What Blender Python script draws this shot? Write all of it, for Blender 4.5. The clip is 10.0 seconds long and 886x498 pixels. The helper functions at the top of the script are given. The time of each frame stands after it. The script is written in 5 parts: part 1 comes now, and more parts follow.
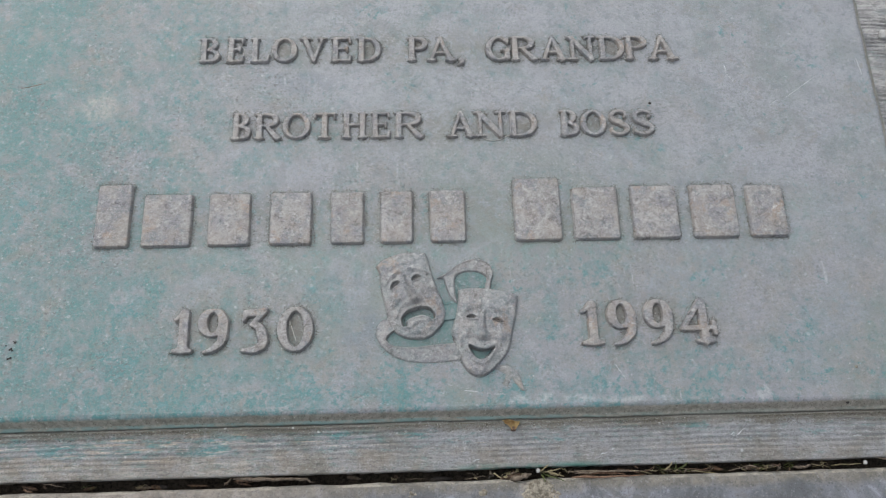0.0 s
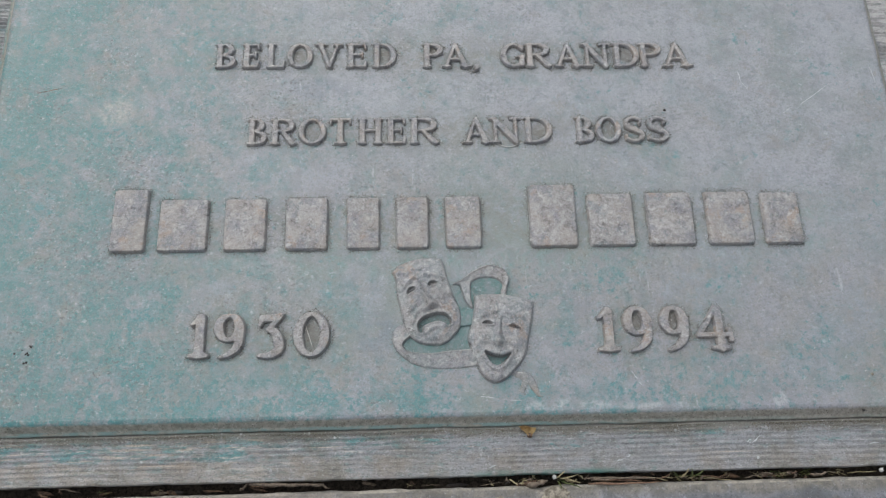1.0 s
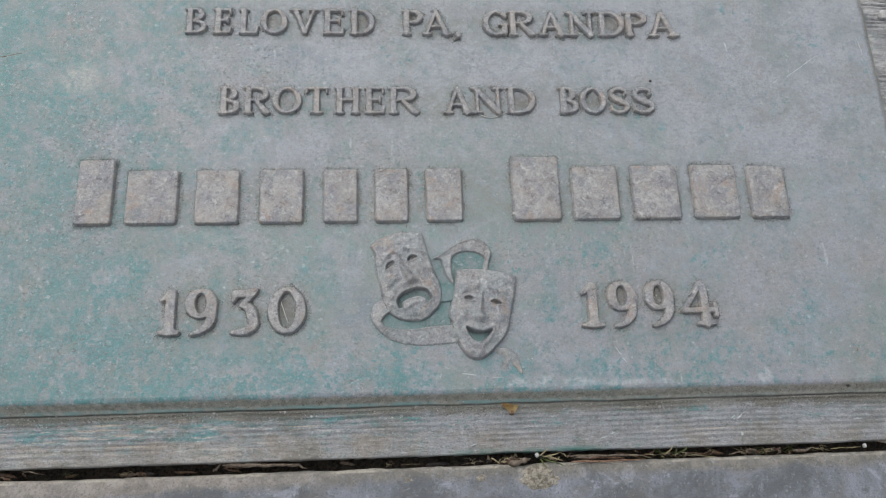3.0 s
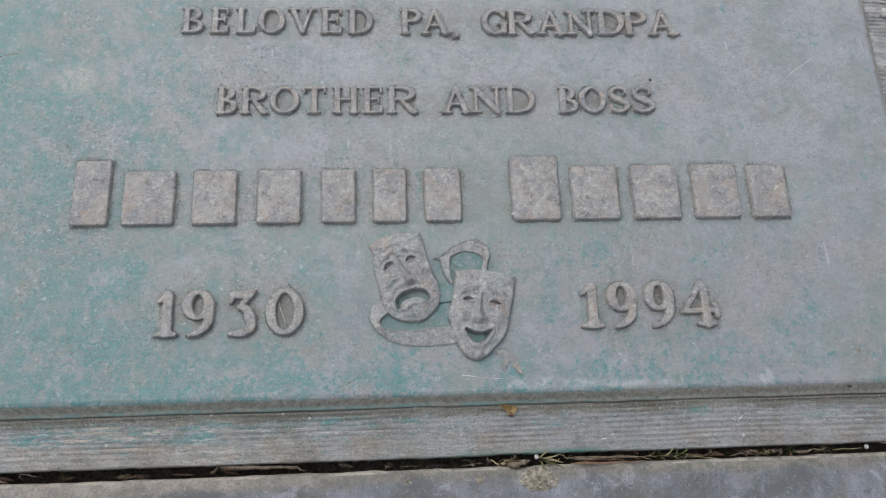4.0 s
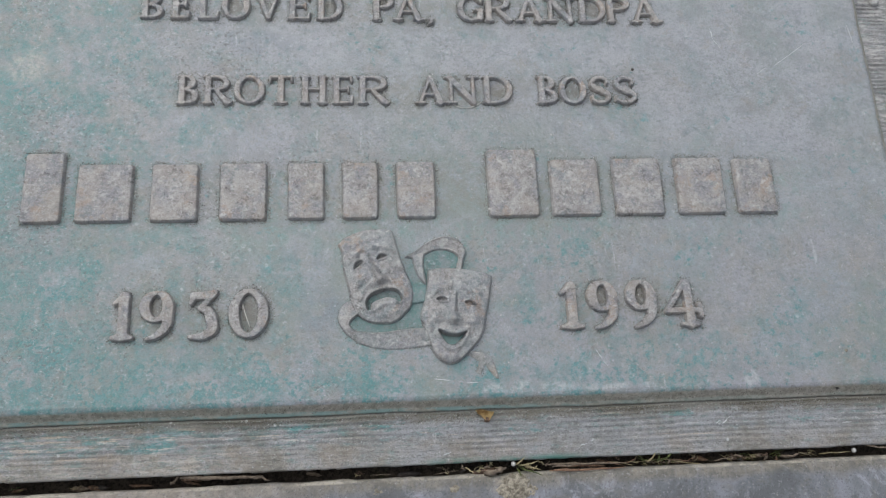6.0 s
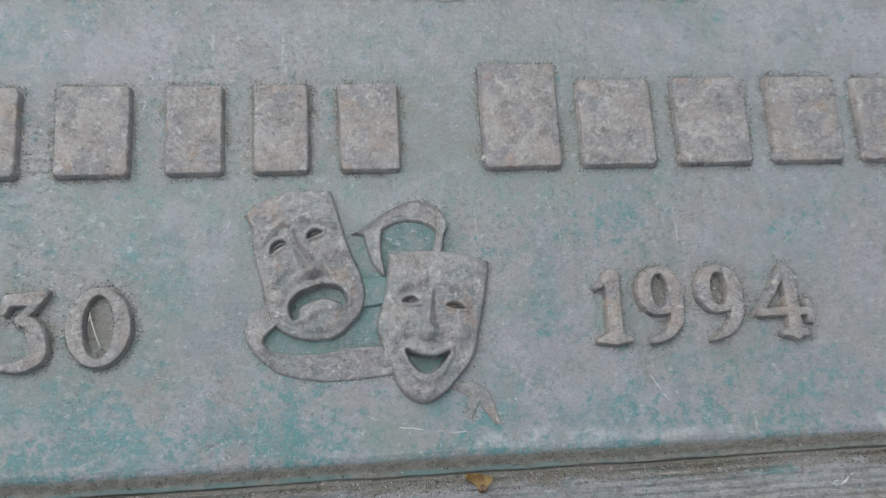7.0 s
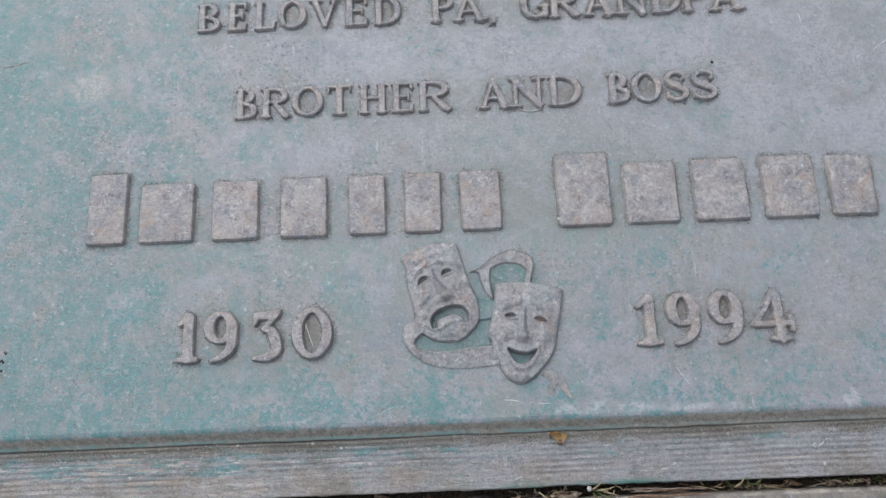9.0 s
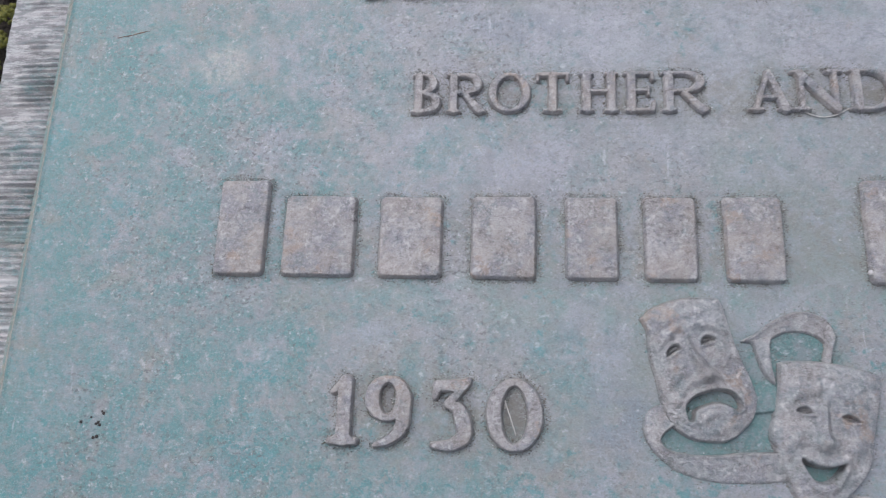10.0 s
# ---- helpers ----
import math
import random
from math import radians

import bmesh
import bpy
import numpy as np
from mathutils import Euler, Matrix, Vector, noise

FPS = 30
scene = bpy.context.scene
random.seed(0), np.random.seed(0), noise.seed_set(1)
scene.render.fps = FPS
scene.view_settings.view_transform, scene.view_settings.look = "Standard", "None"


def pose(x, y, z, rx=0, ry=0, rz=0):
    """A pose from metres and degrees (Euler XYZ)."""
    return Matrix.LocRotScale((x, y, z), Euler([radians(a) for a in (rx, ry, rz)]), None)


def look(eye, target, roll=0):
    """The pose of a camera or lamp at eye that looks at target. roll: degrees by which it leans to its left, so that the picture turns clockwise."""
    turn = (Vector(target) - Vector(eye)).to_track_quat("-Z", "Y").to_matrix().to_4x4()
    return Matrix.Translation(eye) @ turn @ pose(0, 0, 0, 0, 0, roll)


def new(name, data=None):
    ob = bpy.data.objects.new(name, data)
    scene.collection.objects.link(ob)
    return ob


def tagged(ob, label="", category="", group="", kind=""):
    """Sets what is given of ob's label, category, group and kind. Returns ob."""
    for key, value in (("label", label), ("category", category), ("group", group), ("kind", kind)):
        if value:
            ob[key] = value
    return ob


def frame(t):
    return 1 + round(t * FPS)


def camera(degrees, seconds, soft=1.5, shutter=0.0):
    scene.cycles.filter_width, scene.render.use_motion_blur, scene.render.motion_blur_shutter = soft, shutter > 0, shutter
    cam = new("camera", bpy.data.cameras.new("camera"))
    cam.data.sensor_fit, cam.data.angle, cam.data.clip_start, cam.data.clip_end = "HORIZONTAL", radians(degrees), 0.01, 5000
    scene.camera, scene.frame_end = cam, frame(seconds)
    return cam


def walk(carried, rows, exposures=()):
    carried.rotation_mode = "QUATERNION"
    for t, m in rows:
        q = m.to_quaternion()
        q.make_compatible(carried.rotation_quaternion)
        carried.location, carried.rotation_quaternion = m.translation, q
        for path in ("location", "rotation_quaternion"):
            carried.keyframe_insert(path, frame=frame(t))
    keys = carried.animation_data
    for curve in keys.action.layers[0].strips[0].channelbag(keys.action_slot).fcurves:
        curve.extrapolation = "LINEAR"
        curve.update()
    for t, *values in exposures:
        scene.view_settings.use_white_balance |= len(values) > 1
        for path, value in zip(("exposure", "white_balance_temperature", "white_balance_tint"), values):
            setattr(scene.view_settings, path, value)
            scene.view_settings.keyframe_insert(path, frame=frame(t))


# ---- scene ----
cam = camera(62.06, 10.0, 1.2, 0.2)
EXPOSURES = ((0.0, -0.08, 6250, 8), (6.0, -0.08, 6250, 8), (8.0, -0.05, 6250, 8), (9.0, 0.05, 6100, 12), (10.0, 0.07, 6000, 15))
PATH = [
    (0, (-0.04831, -0.13781, 0.42533), (-0.02977, -0.00277, -0.00353), 6.439),
    (0.5, (-0.05621, -0.14126, 0.42697), (-0.04986, -0.00449, -0.00169), 2.077),
    (1, (-0.05840, -0.13765, 0.42521), (-0.03928, 0.00081, -0.00253), 6.687),
    (1.5, (-0.06153, -0.12954, 0.42332), (-0.02381, 0.00808, -0.00346), 14.147),
    (2, (-0.05876, -0.13179, 0.41387), (-0.02221, -0.00486, -0.01631), 14.918),
    (2.5, (-0.05928, -0.13887, 0.41196), (-0.02535, -0.01133, -0.01825), 13.587),
    (4, (-0.05776, -0.13651, 0.40891), (-0.02590, -0.00972, -0.02169), 12.607),
    (4.5, (-0.05448, -0.13752, 0.40829), (-0.02182, -0.01393, -0.02317), 12.944),
    (5, (-0.05315, -0.13487, 0.40310), (-0.01666, -0.01201, -0.02826), 14.849),
    (5.5, (-0.05324, -0.13469, 0.40169), (-0.01488, -0.01178, -0.02949), 15.528),
    (5.7, (-0.05256, -0.13334, 0.40177), (-0.01365, -0.01119, -0.02958), 15.908),
    (6.8, (-0.03264, -0.09292, 0.28690), (0.01377, 0.01192, -0.14825), 21.717),
    (7, (-0.02937, -0.08168, 0.25296), (0.01787, 0.01027, -0.18500), 24.687),
    (7.2, (-0.03077, -0.07701, 0.23217), (0.00897, 0.01062, -0.20742), 22.253),
    (7.5, (-0.03606, -0.08089, 0.20490), (-0.01643, -0.00135, -0.23758), 11.489),
    (8, (-0.03615, -0.08112, 0.21895), (-0.02643, -0.01107, -0.22545), 5.764),
    (8.3, (-0.03475, -0.08660, 0.26805), (-0.02926, -0.01962, -0.17690), 2.964),
    (8.5, (-0.03544, -0.09988, 0.31778), (-0.02738, -0.02092, -0.12517), 2.155),
    (8.7, (-0.04211, -0.10626, 0.35139), (-0.03727, -0.01074, -0.08833), -0.337),
    (9, (-0.04570, -0.10680, 0.37927), (-0.04815, 0.00540, -0.05651), -3.562),
    (9.2, (-0.05972, -0.10450, 0.37550), (-0.05951, 0.02047, -0.05680), -1.192),
    (9.5, (-0.09023, -0.07940, 0.32864), (-0.10478, 0.05273, -0.10128), -5.698),
    (9.7, (-0.10662, -0.06996, 0.29762), (-0.13394, 0.05669, -0.13332), -11.012),
    (10, (-0.11927, -0.06243, 0.28117), (-0.16015, 0.05235, -0.15203), -18.304),
]
walk(cam, [(t, look(eye, target, roll)) for t, eye, target, roll in PATH], EXPOSURES)

# ---- light: a bright veiled sky, the sun behind thin cloud beyond the marker's upper corner ----
SUN_FROM = Vector((-0.46, 0.60, 1.08)).normalized()
world = bpy.data.worlds.new("sky")
scene.world = world
world.use_nodes = True
wn = world.node_tree.nodes
sky = wn.new("ShaderNodeTexSky")
sky.sky_type = "NISHITA"
sky.sun_disc = False
sky.sun_elevation = math.asin(SUN_FROM.z)
sky.sun_rotation = math.atan2(SUN_FROM.x, SUN_FROM.y)
sky.air_density, sky.dust_density, sky.ozone_density = 1.0, 4.0, 1.0
veil = wn.new("ShaderNodeHueSaturation")
veil.inputs["Saturation"].default_value = 0.35
world.node_tree.links.new(sky.outputs[0], veil.inputs["Color"])
world.node_tree.links.new(veil.outputs[0], wn["Background"].inputs[0])
wn["Background"].inputs[1].default_value = 0.18
sun = new("sun", bpy.data.lights.new("sun", "SUN"))
sun.data.energy, sun.data.angle, sun.data.color = 0.70, radians(75), (1.0, 0.97, 0.93)
sun.matrix_world = look(SUN_FROM * 5, (0, 0, 0))


# ---- node helpers ----
class Shade:
    """A node material under construction; textures lie in world metres."""

    def __init__(self, name):
        self.mat = bpy.data.materials.new(name)
        self.mat.use_nodes = True
        self.nt = self.mat.node_tree
        self.bsdf = self.nt.nodes["Principled BSDF"]
        self.pos = self.nt.nodes.new("ShaderNodeNewGeometry").outputs["Position"]

    def put(self, value, socket):
        if isinstance(value, bpy.types.NodeSocket):
            self.nt.links.new(value, socket)
        elif isinstance(value, tuple) and len(value) == 3 and socket.type == "RGBA":
            socket.default_value = (*value, 1)
        else:
            socket.default_value = value

    def stretch(self, sx, sy, sz):
        n = self.nt.nodes.new("ShaderNodeVectorMath")
        n.operation = "MULTIPLY"
        self.put(self.pos, n.inputs[0])
        n.inputs[1].default_value = (sx, sy, sz)
        return n.outputs[0]

    def noise(self, scale, detail=4.0, rough=0.55, vec=None, warp=0.0):
        n = self.nt.nodes.new("ShaderNodeTexNoise")
        n.inputs["Scale"].default_value = scale
        n.inputs["Detail"].default_value = detail
        n.inputs["Roughness"].default_value = rough
        n.inputs["Distortion"].default_value = warp
        self.put(vec or self.pos, n.inputs["Vector"])
        return n.outputs["Fac"]

    def cells(self, scale, vec=None):
        n = self.nt.nodes.new("ShaderNodeTexVoronoi")
        n.inputs["Scale"].default_value = scale
        self.put(vec or self.pos, n.inputs["Vector"])
        return n.outputs["Distance"]

    def ramp(self, value, lo, hi, a=0.0, b=1.0):
        n = self.nt.nodes.new("ShaderNodeMapRange")
        n.interpolation_type = "SMOOTHSTEP"
        for i, v in enumerate((value, lo, hi, a, b)):
            self.put(v, n.inputs[i])
        return n.outputs[0]

    def calc(self, op, a, b=0.0):
        n = self.nt.nodes.new("ShaderNodeMath")
        n.operation = op
        self.put(a, n.inputs[0])
        self.put(b, n.inputs[1])
        return n.outputs[0]

    def axis(self, which):
        n = self.nt.nodes.new("ShaderNodeSeparateXYZ")
        self.put(self.pos, n.inputs[0])
        return n.outputs[which]

    def spot(self, x, y, rx, ry, edge=0.6):
        """1 within an ellipse round (x, y), fading to 0 at its rim."""
        dx = self.calc("DIVIDE", self.calc("SUBTRACT", self.axis(0), x), rx)
        dy = self.calc("DIVIDE", self.calc("SUBTRACT", self.axis(1), y), ry)
        d = self.calc("SQRT", self.calc("ADD", self.calc("MULTIPLY", dx, dx), self.calc("MULTIPLY", dy, dy)))
        return self.ramp(d, 1.0, 1.0 - edge)

    def mix(self, fac, a, b, kind="MIX"):
        n = self.nt.nodes.new("ShaderNodeMix")
        n.data_type, n.blend_type = "RGBA", kind
        self.put(fac, n.inputs[0])
        self.put(a, n.inputs[6])
        self.put(b, n.inputs[7])
        return n.outputs[2]

    def rand(self):
        return self.nt.nodes.new("ShaderNodeObjectInfo").outputs["Random"]

    def bump(self, *layers):
        last = None
        for height, metres in layers:
            n = self.nt.nodes.new("ShaderNodeBump")
            n.inputs["Strength"].default_value = 1.0
            n.inputs["Distance"].default_value = metres
            self.put(height, n.inputs["Height"])
            if last:
                self.put(last, n.inputs["Normal"])
            last = n.outputs[0]
        self.put(last, self.bsdf.inputs["Normal"])

    def done(self, color, rough=0.6, metal=0.0, spec=0.5):
        self.put(color, self.bsdf.inputs["Base Color"])
        self.put(rough, self.bsdf.inputs["Roughness"])
        self.put(metal, self.bsdf.inputs["Metallic"])
        self.put(spec, self.bsdf.inputs["Specular IOR Level"])
        return self.mat


TEAL = (0.068, 0.208, 0.198)
DEEP_TEAL = (0.03, 0.185, 0.188)


def patina_field(s):
    """Weathered bronze: lilac-grey oxide with drifts of verdigris, pits, pale blooms. Returns its colour and its relief layers."""
    broad = s.noise(8, 4, 0.6)
    cloud = s.noise(24, 8, 0.7, warp=0.4)
    mid = s.noise(70, 8, 0.75, warp=0.3)
    fine = s.noise(170, 7, 0.75, warp=0.2)
    grit = s.noise(480, 5, 0.75)
    grain = s.noise(1500, 4, 0.75)
    x, y = s.axis(0), s.axis(1)
    col = s.mix(s.ramp(broad, 0.45, 0.55), (0.192, 0.225, 0.21), (0.262, 0.264, 0.288))
    col = s.mix(s.calc("MULTIPLY", s.ramp(cloud, 0.46, 0.58, 0, 0.75), s.ramp(x, 0.04, 0.18, 1.0, 0.45)), col, (0.185, 0.24, 0.226))
    # verdigris: thick along the far end and the lower rim, thin elsewhere
    bias = s.calc("ADD", s.ramp(x, -0.06, -0.35, 0, 0.135), s.ramp(y, -0.03, -0.09, 0, 0.035))
    bias = s.calc("ADD", bias, s.ramp(x, 0.03, 0.2, 0, -0.05))
    bias = s.calc("ADD", bias, s.ramp(x, -0.27, -0.33, 0, 0.015))
    teal_at = s.calc("ADD", s.calc("ADD", s.calc("MULTIPLY", cloud, 0.5), s.calc("MULTIPLY", mid, 0.5)), bias)
    for cx, cy, rx, ry in ((-0.2176, -0.0218, 0.034, 0.022), (-0.1032, -0.0280, 0.016, 0.014), (0.1862, -0.0517, 0.018, 0.026), (0.0338, -0.0456, 0.014, 0.024), (-0.2761, 0.0870, 0.05, 0.04), (-0.303, 0.112, 0.024, 0.05), (-0.312, 0.045, 0.016, 0.05), (-0.220, -0.038, 0.024, 0.014), (-0.268, -0.044, 0.022, 0.014),
                           (0.043, -0.026, 0.015, 0.010), (0.071, -0.020, 0.018, 0.010), (0.061, 0.021, 0.012, 0.012), (-0.098, -0.046, 0.012, 0.014), (-0.055, -0.089, 0.03, 0.010), (-0.134, -0.076, 0.03, 0.012), (-0.1569, 0.1171, 0.03, 0.012)):
        teal_at = s.calc("ADD", teal_at, s.calc("MULTIPLY", s.spot(cx, cy, rx, ry, 0.9), 0.065))
    col = s.mix(s.ramp(teal_at, 0.48, 0.60, 0, 0.85), col, (0.112, 0.202, 0.206))
    col = s.mix(s.ramp(s.calc("ADD", teal_at, s.calc("MULTIPLY", s.calc("SUBTRACT", fine, 0.5), 0.7)), 0.57, 0.68, 0, 0.7), col, TEAL)
    # lilac and rosy grey bloom broken over the green, in drifts and in small scabs
    far = s.calc("ADD", s.ramp(x, -0.16, -0.33, 0.008, -0.05), s.calc("MULTIPLY", s.ramp(y, -0.03, -0.07, 0.0, -0.03), s.ramp(x, 0.03, 0.12, 1.0, 0.3)))
    bloom = s.calc("ADD", s.calc("ADD", s.calc("MULTIPLY", s.noise(27, 8, 0.72, warp=0.5), 0.72), s.calc("MULTIPLY", s.noise(150, 7, 0.75), 0.28)), far)
    col = s.mix(s.ramp(bloom, 0.47, 0.56, 0, 0.8), col, s.mix(s.ramp(s.noise(18, 4, 0.6), 0.45, 0.57), (0.262, 0.281, 0.312), (0.285, 0.272, 0.275)))
    rosy = s.calc("ADD", s.calc("MULTIPLY", s.noise(45, 7, 0.75), 0.5), s.calc("MULTIPLY", s.noise(220, 6, 0.75), 0.5))
    col = s.mix(s.ramp(rosy, 0.50, 0.60, 0, 0.36), col, (0.275, 0.256, 0.255))
    film = s.calc("ADD", s.calc("MULTIPLY", s.noise(55, 8, 0.78, warp=0.3), 0.6), s.calc("MULTIPLY", s.noise(300, 6, 0.78), 0.4))
    col = s.mix(s.ramp(film, 0.48, 0.57, 0, 0.45), col, (0.195, 0.20, 0.17))
    col = s.mix(s.ramp(film, 0.46, 0.38, 0, 0.4), col, (0.35, 0.355, 0.375))
    # pale lilac skin, also lightened at top and right to paint in sky sheen
    pale_sheen = s.calc("MULTIPLY", s.ramp(x, -0.03, 0.18), s.ramp(y, -0.05, 0.08))
    pale_sheen = s.calc("MAXIMUM", pale_sheen, s.calc("MULTIPLY", s.ramp(x, -0.21, -0.08), s.ramp(y, 0.02, 0.11)))
    col = s.mix(s.calc("MULTIPLY", pale_sheen, s.ramp(cloud, 0.6, 0.42, 0.25, 0.75)), col, (0.33, 0.335, 0.357))
    mott = s.noise(120, 8, 0.8, warp=0.4)
    col = s.mix(s.ramp(mott, 0.515, 0.61, 0, 0.5), col, (0.13, 0.168, 0.178))
    col = s.mix(s.ramp(mott, 0.46, 0.36, 0, 0.3), col, (0.345, 0.345, 0.355))
    deep = s.calc("ADD", teal_at, s.calc("MULTIPLY", s.calc("SUBTRACT", mott, 0.5), 0.5))
    col = s.mix(s.ramp(deep, 0.56, 0.70, 0, 0.55), col, (0.055, 0.19, 0.188))
    # small bright flecks of copper green
    low = s.calc("MULTIPLY", s.ramp(y, -0.045, -0.085, 0, 0.06), s.ramp(x, 0.05, 0.2, 1.0, 0.6))
    patch = s.calc("MULTIPLY", s.calc("SUBTRACT", s.noise(22, 5, 0.65), 0.5), 0.55)
    flecks = s.calc("ADD", s.calc("ADD", s.noise(210, 8, 0.74, warp=0.25), patch), s.calc("ADD", s.calc("MULTIPLY", bias, 0.2), s.calc("MULTIPLY", low, 1.25)))
    for cx, cy, rx, ry in ((0.184, -0.058, 0.022, 0.030), (0.055, -0.022, 0.030, 0.014), (-0.050, -0.089, 0.050, 0.012), (0.087, -0.091, 0.050, 0.008), (-0.220, -0.040, 0.030, 0.018), (0.035, -0.056, 0.014, 0.020), (-0.130, -0.091, 0.080, 0.009)):
        flecks = s.calc("ADD", flecks, s.calc("MULTIPLY", s.spot(cx, cy, rx, ry, 0.9), 0.055))
    col = s.mix(s.ramp(flecks, 0.595, 0.67, 0, 0.72), col, DEEP_TEAL)
    blue = s.calc("ADD", s.noise(105, 8, 0.75, warp=0.15), s.calc("ADD", patch, s.calc("MULTIPLY", low, 0.7)))
    col = s.mix(s.ramp(blue, 0.60, 0.70, 0, 0.42), col, (0.135, 0.275, 0.29))
    tan = s.calc("ADD", s.noise(130, 8, 0.75, warp=0.2), s.calc("MULTIPLY", s.calc("SUBTRACT", s.noise(13, 4), 0.5), 0.6))
    col = s.mix(s.ramp(tan, 0.59, 0.70, 0, 0.5), col, (0.27, 0.235, 0.205))
    # verdigris between masks and ribbon, its tone deepened to paint in their shade
    shaded_green = s.calc("MAXIMUM", s.spot(-0.0443, -0.0552, 0.034, 0.020), s.calc("MAXIMUM", s.spot(-0.0126, -0.0263, 0.022, 0.014), s.spot(-0.0289, -0.0363, 0.016, 0.022)))
    shaded_green = s.calc("MAXIMUM", shaded_green, s.spot(-0.0095, -0.0695, 0.013, 0.010))
    col = s.mix(s.calc("MULTIPLY", shaded_green, s.ramp(fine, 0.35, 0.55, 0.7, 0.97)), col, (0.058, 0.158, 0.148))
    # greenish bloom between the lines of lettering
    line = s.calc("MAXIMUM", s.spot(-0.0302, -0.0041, 0.24, 0.022, 0.9), s.spot(0.1789, 0.0129, 0.05, 0.035, 0.9))
    col = s.mix(s.calc("MULTIPLY", line, s.ramp(mid, 0.46, 0.57, 0.05, 0.65)), col, (0.165, 0.262, 0.24))
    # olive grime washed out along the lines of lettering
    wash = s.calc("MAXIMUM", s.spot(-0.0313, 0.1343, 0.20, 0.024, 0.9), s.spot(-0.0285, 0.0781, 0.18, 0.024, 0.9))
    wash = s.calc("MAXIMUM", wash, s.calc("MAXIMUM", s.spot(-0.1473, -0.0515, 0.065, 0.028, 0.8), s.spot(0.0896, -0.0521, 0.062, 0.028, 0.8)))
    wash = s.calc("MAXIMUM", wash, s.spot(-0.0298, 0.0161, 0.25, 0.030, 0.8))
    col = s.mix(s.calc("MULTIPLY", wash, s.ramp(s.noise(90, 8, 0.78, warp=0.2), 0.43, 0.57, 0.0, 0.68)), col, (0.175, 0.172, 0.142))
    # brown dirt held in the closed counters of letters and numerals
    held = s.spot(0.0745, -0.0465, 0.0052, 0.0066, 0.5)
    for cx, cy, rx, ry in ((0.0965, -0.0465, 0.0052, 0.0066), (0.1185, -0.0555, 0.0060, 0.0060), (-0.1640, -0.0468, 0.0052, 0.0066), (-0.1170, -0.0515, 0.0062, 0.0105), (-0.1200, 0.0790, 0.0058, 0.0062), (0.0695, 0.0790, 0.0055, 0.0062),
                           (0.0240, 0.0790, 0.0062, 0.0062), (-0.1300, 0.1342, 0.0055, 0.0060), (-0.0745, 0.1342, 0.0055, 0.0062), (-0.0420, 0.1385, 0.0040, 0.0035), (0.0865, 0.1342, 0.0055, 0.0062), (0.1035, 0.1385, 0.0040, 0.0035)):
        held = s.calc("MAXIMUM", held, s.spot(cx, cy, rx, ry, 0.5))
    col = s.mix(s.calc("MULTIPLY", held, s.ramp(s.noise(240, 7, 0.78), 0.36, 0.54, 0.25, 0.85)), col, (0.125, 0.110, 0.085))
    # dull brown and grey stains
    col = s.mix(s.ramp(s.noise(34, 8, 0.75, warp=0.4), 0.55, 0.66, 0, 0.6), col, (0.225, 0.205, 0.175))
    blot = s.calc("MAXIMUM", s.spot(-0.1158, 0.1100, 0.030, 0.012), s.spot(-0.0790, -0.0519, 0.018, 0.022))
    col = s.mix(s.calc("MULTIPLY", blot, s.ramp(mid, 0.4, 0.58, 0.1, 0.65)), col, (0.17, 0.195, 0.225))
    col = s.mix(s.calc("MULTIPLY", s.spot(-0.2451, 0.0945, 0.016, 0.014), s.ramp(fine, 0.4, 0.58, 0.1, 0.75)), col, (0.38, 0.355, 0.32))
    # pale flecks and scratches
    dots = s.calc("MULTIPLY", s.ramp(s.cells(95), 0.14, 0.07), s.ramp(s.noise(21, 3), 0.5, 0.6))
    col = s.mix(s.calc("MULTIPLY", dots, 0.4), col, (0.50, 0.52, 0.54))
    col = s.mix(s.ramp(s.noise(260, 6, 0.75), 0.57, 0.67, 0, 0.6), col, (0.43, 0.445, 0.46))
    drawn = s.noise(260, 3, 0.6, s.stretch(1, 0.12, 1), 0.4)
    col = s.mix(s.calc("MULTIPLY", s.ramp(drawn, 0.66, 0.71, 0, 0.4), s.ramp(s.noise(15, 3), 0.5, 0.6)), col, (0.48, 0.49, 0.51))
    # paler patches along the plate's lower lip
    pale_lip = s.calc("MAXIMUM", s.spot(0.0285, -0.0948, 0.040, 0.0045), s.calc("MAXIMUM", s.spot(0.1535, -0.0945, 0.006, 0.007), s.spot(0.0900, -0.0965, 0.045, 0.0030)))
    col = s.mix(s.calc("MULTIPLY", pale_lip, s.ramp(s.noise(130, 7, 0.75), 0.45, 0.58, 0.05, 0.55)), col, (0.45, 0.455, 0.47))
    # pits, in swarms
    swarm = s.calc("MULTIPLY", s.ramp(s.noise(17, 6, 0.7), 0.44, 0.62, 0.25, 1), s.ramp(x, 0.22, -0.2, 0.5, 1.0))
    gnawed = s.calc("MAXIMUM", s.spot(-0.240, 0.000, 0.055, 0.045, 0.8), s.spot(-0.238, 0.055, 0.055, 0.040, 0.8))
    gnawed = s.calc("MAXIMUM", gnawed, s.calc("MULTIPLY", s.calc("MAXIMUM", s.spot(0.175, 0.090, 0.06, 0.045, 0.8), s.spot(0.215, 0.055, 0.04, 0.04, 0.8)), 0.6))
    swarm = s.calc("MAXIMUM", swarm, gnawed)
    pits = s.calc("MULTIPLY", s.ramp(s.noise(500, 5, 0.72), 0.548, 0.60), swarm)
    col = s.mix(s.calc("MULTIPLY", pits, 0.75), col, (0.07, 0.072, 0.068))
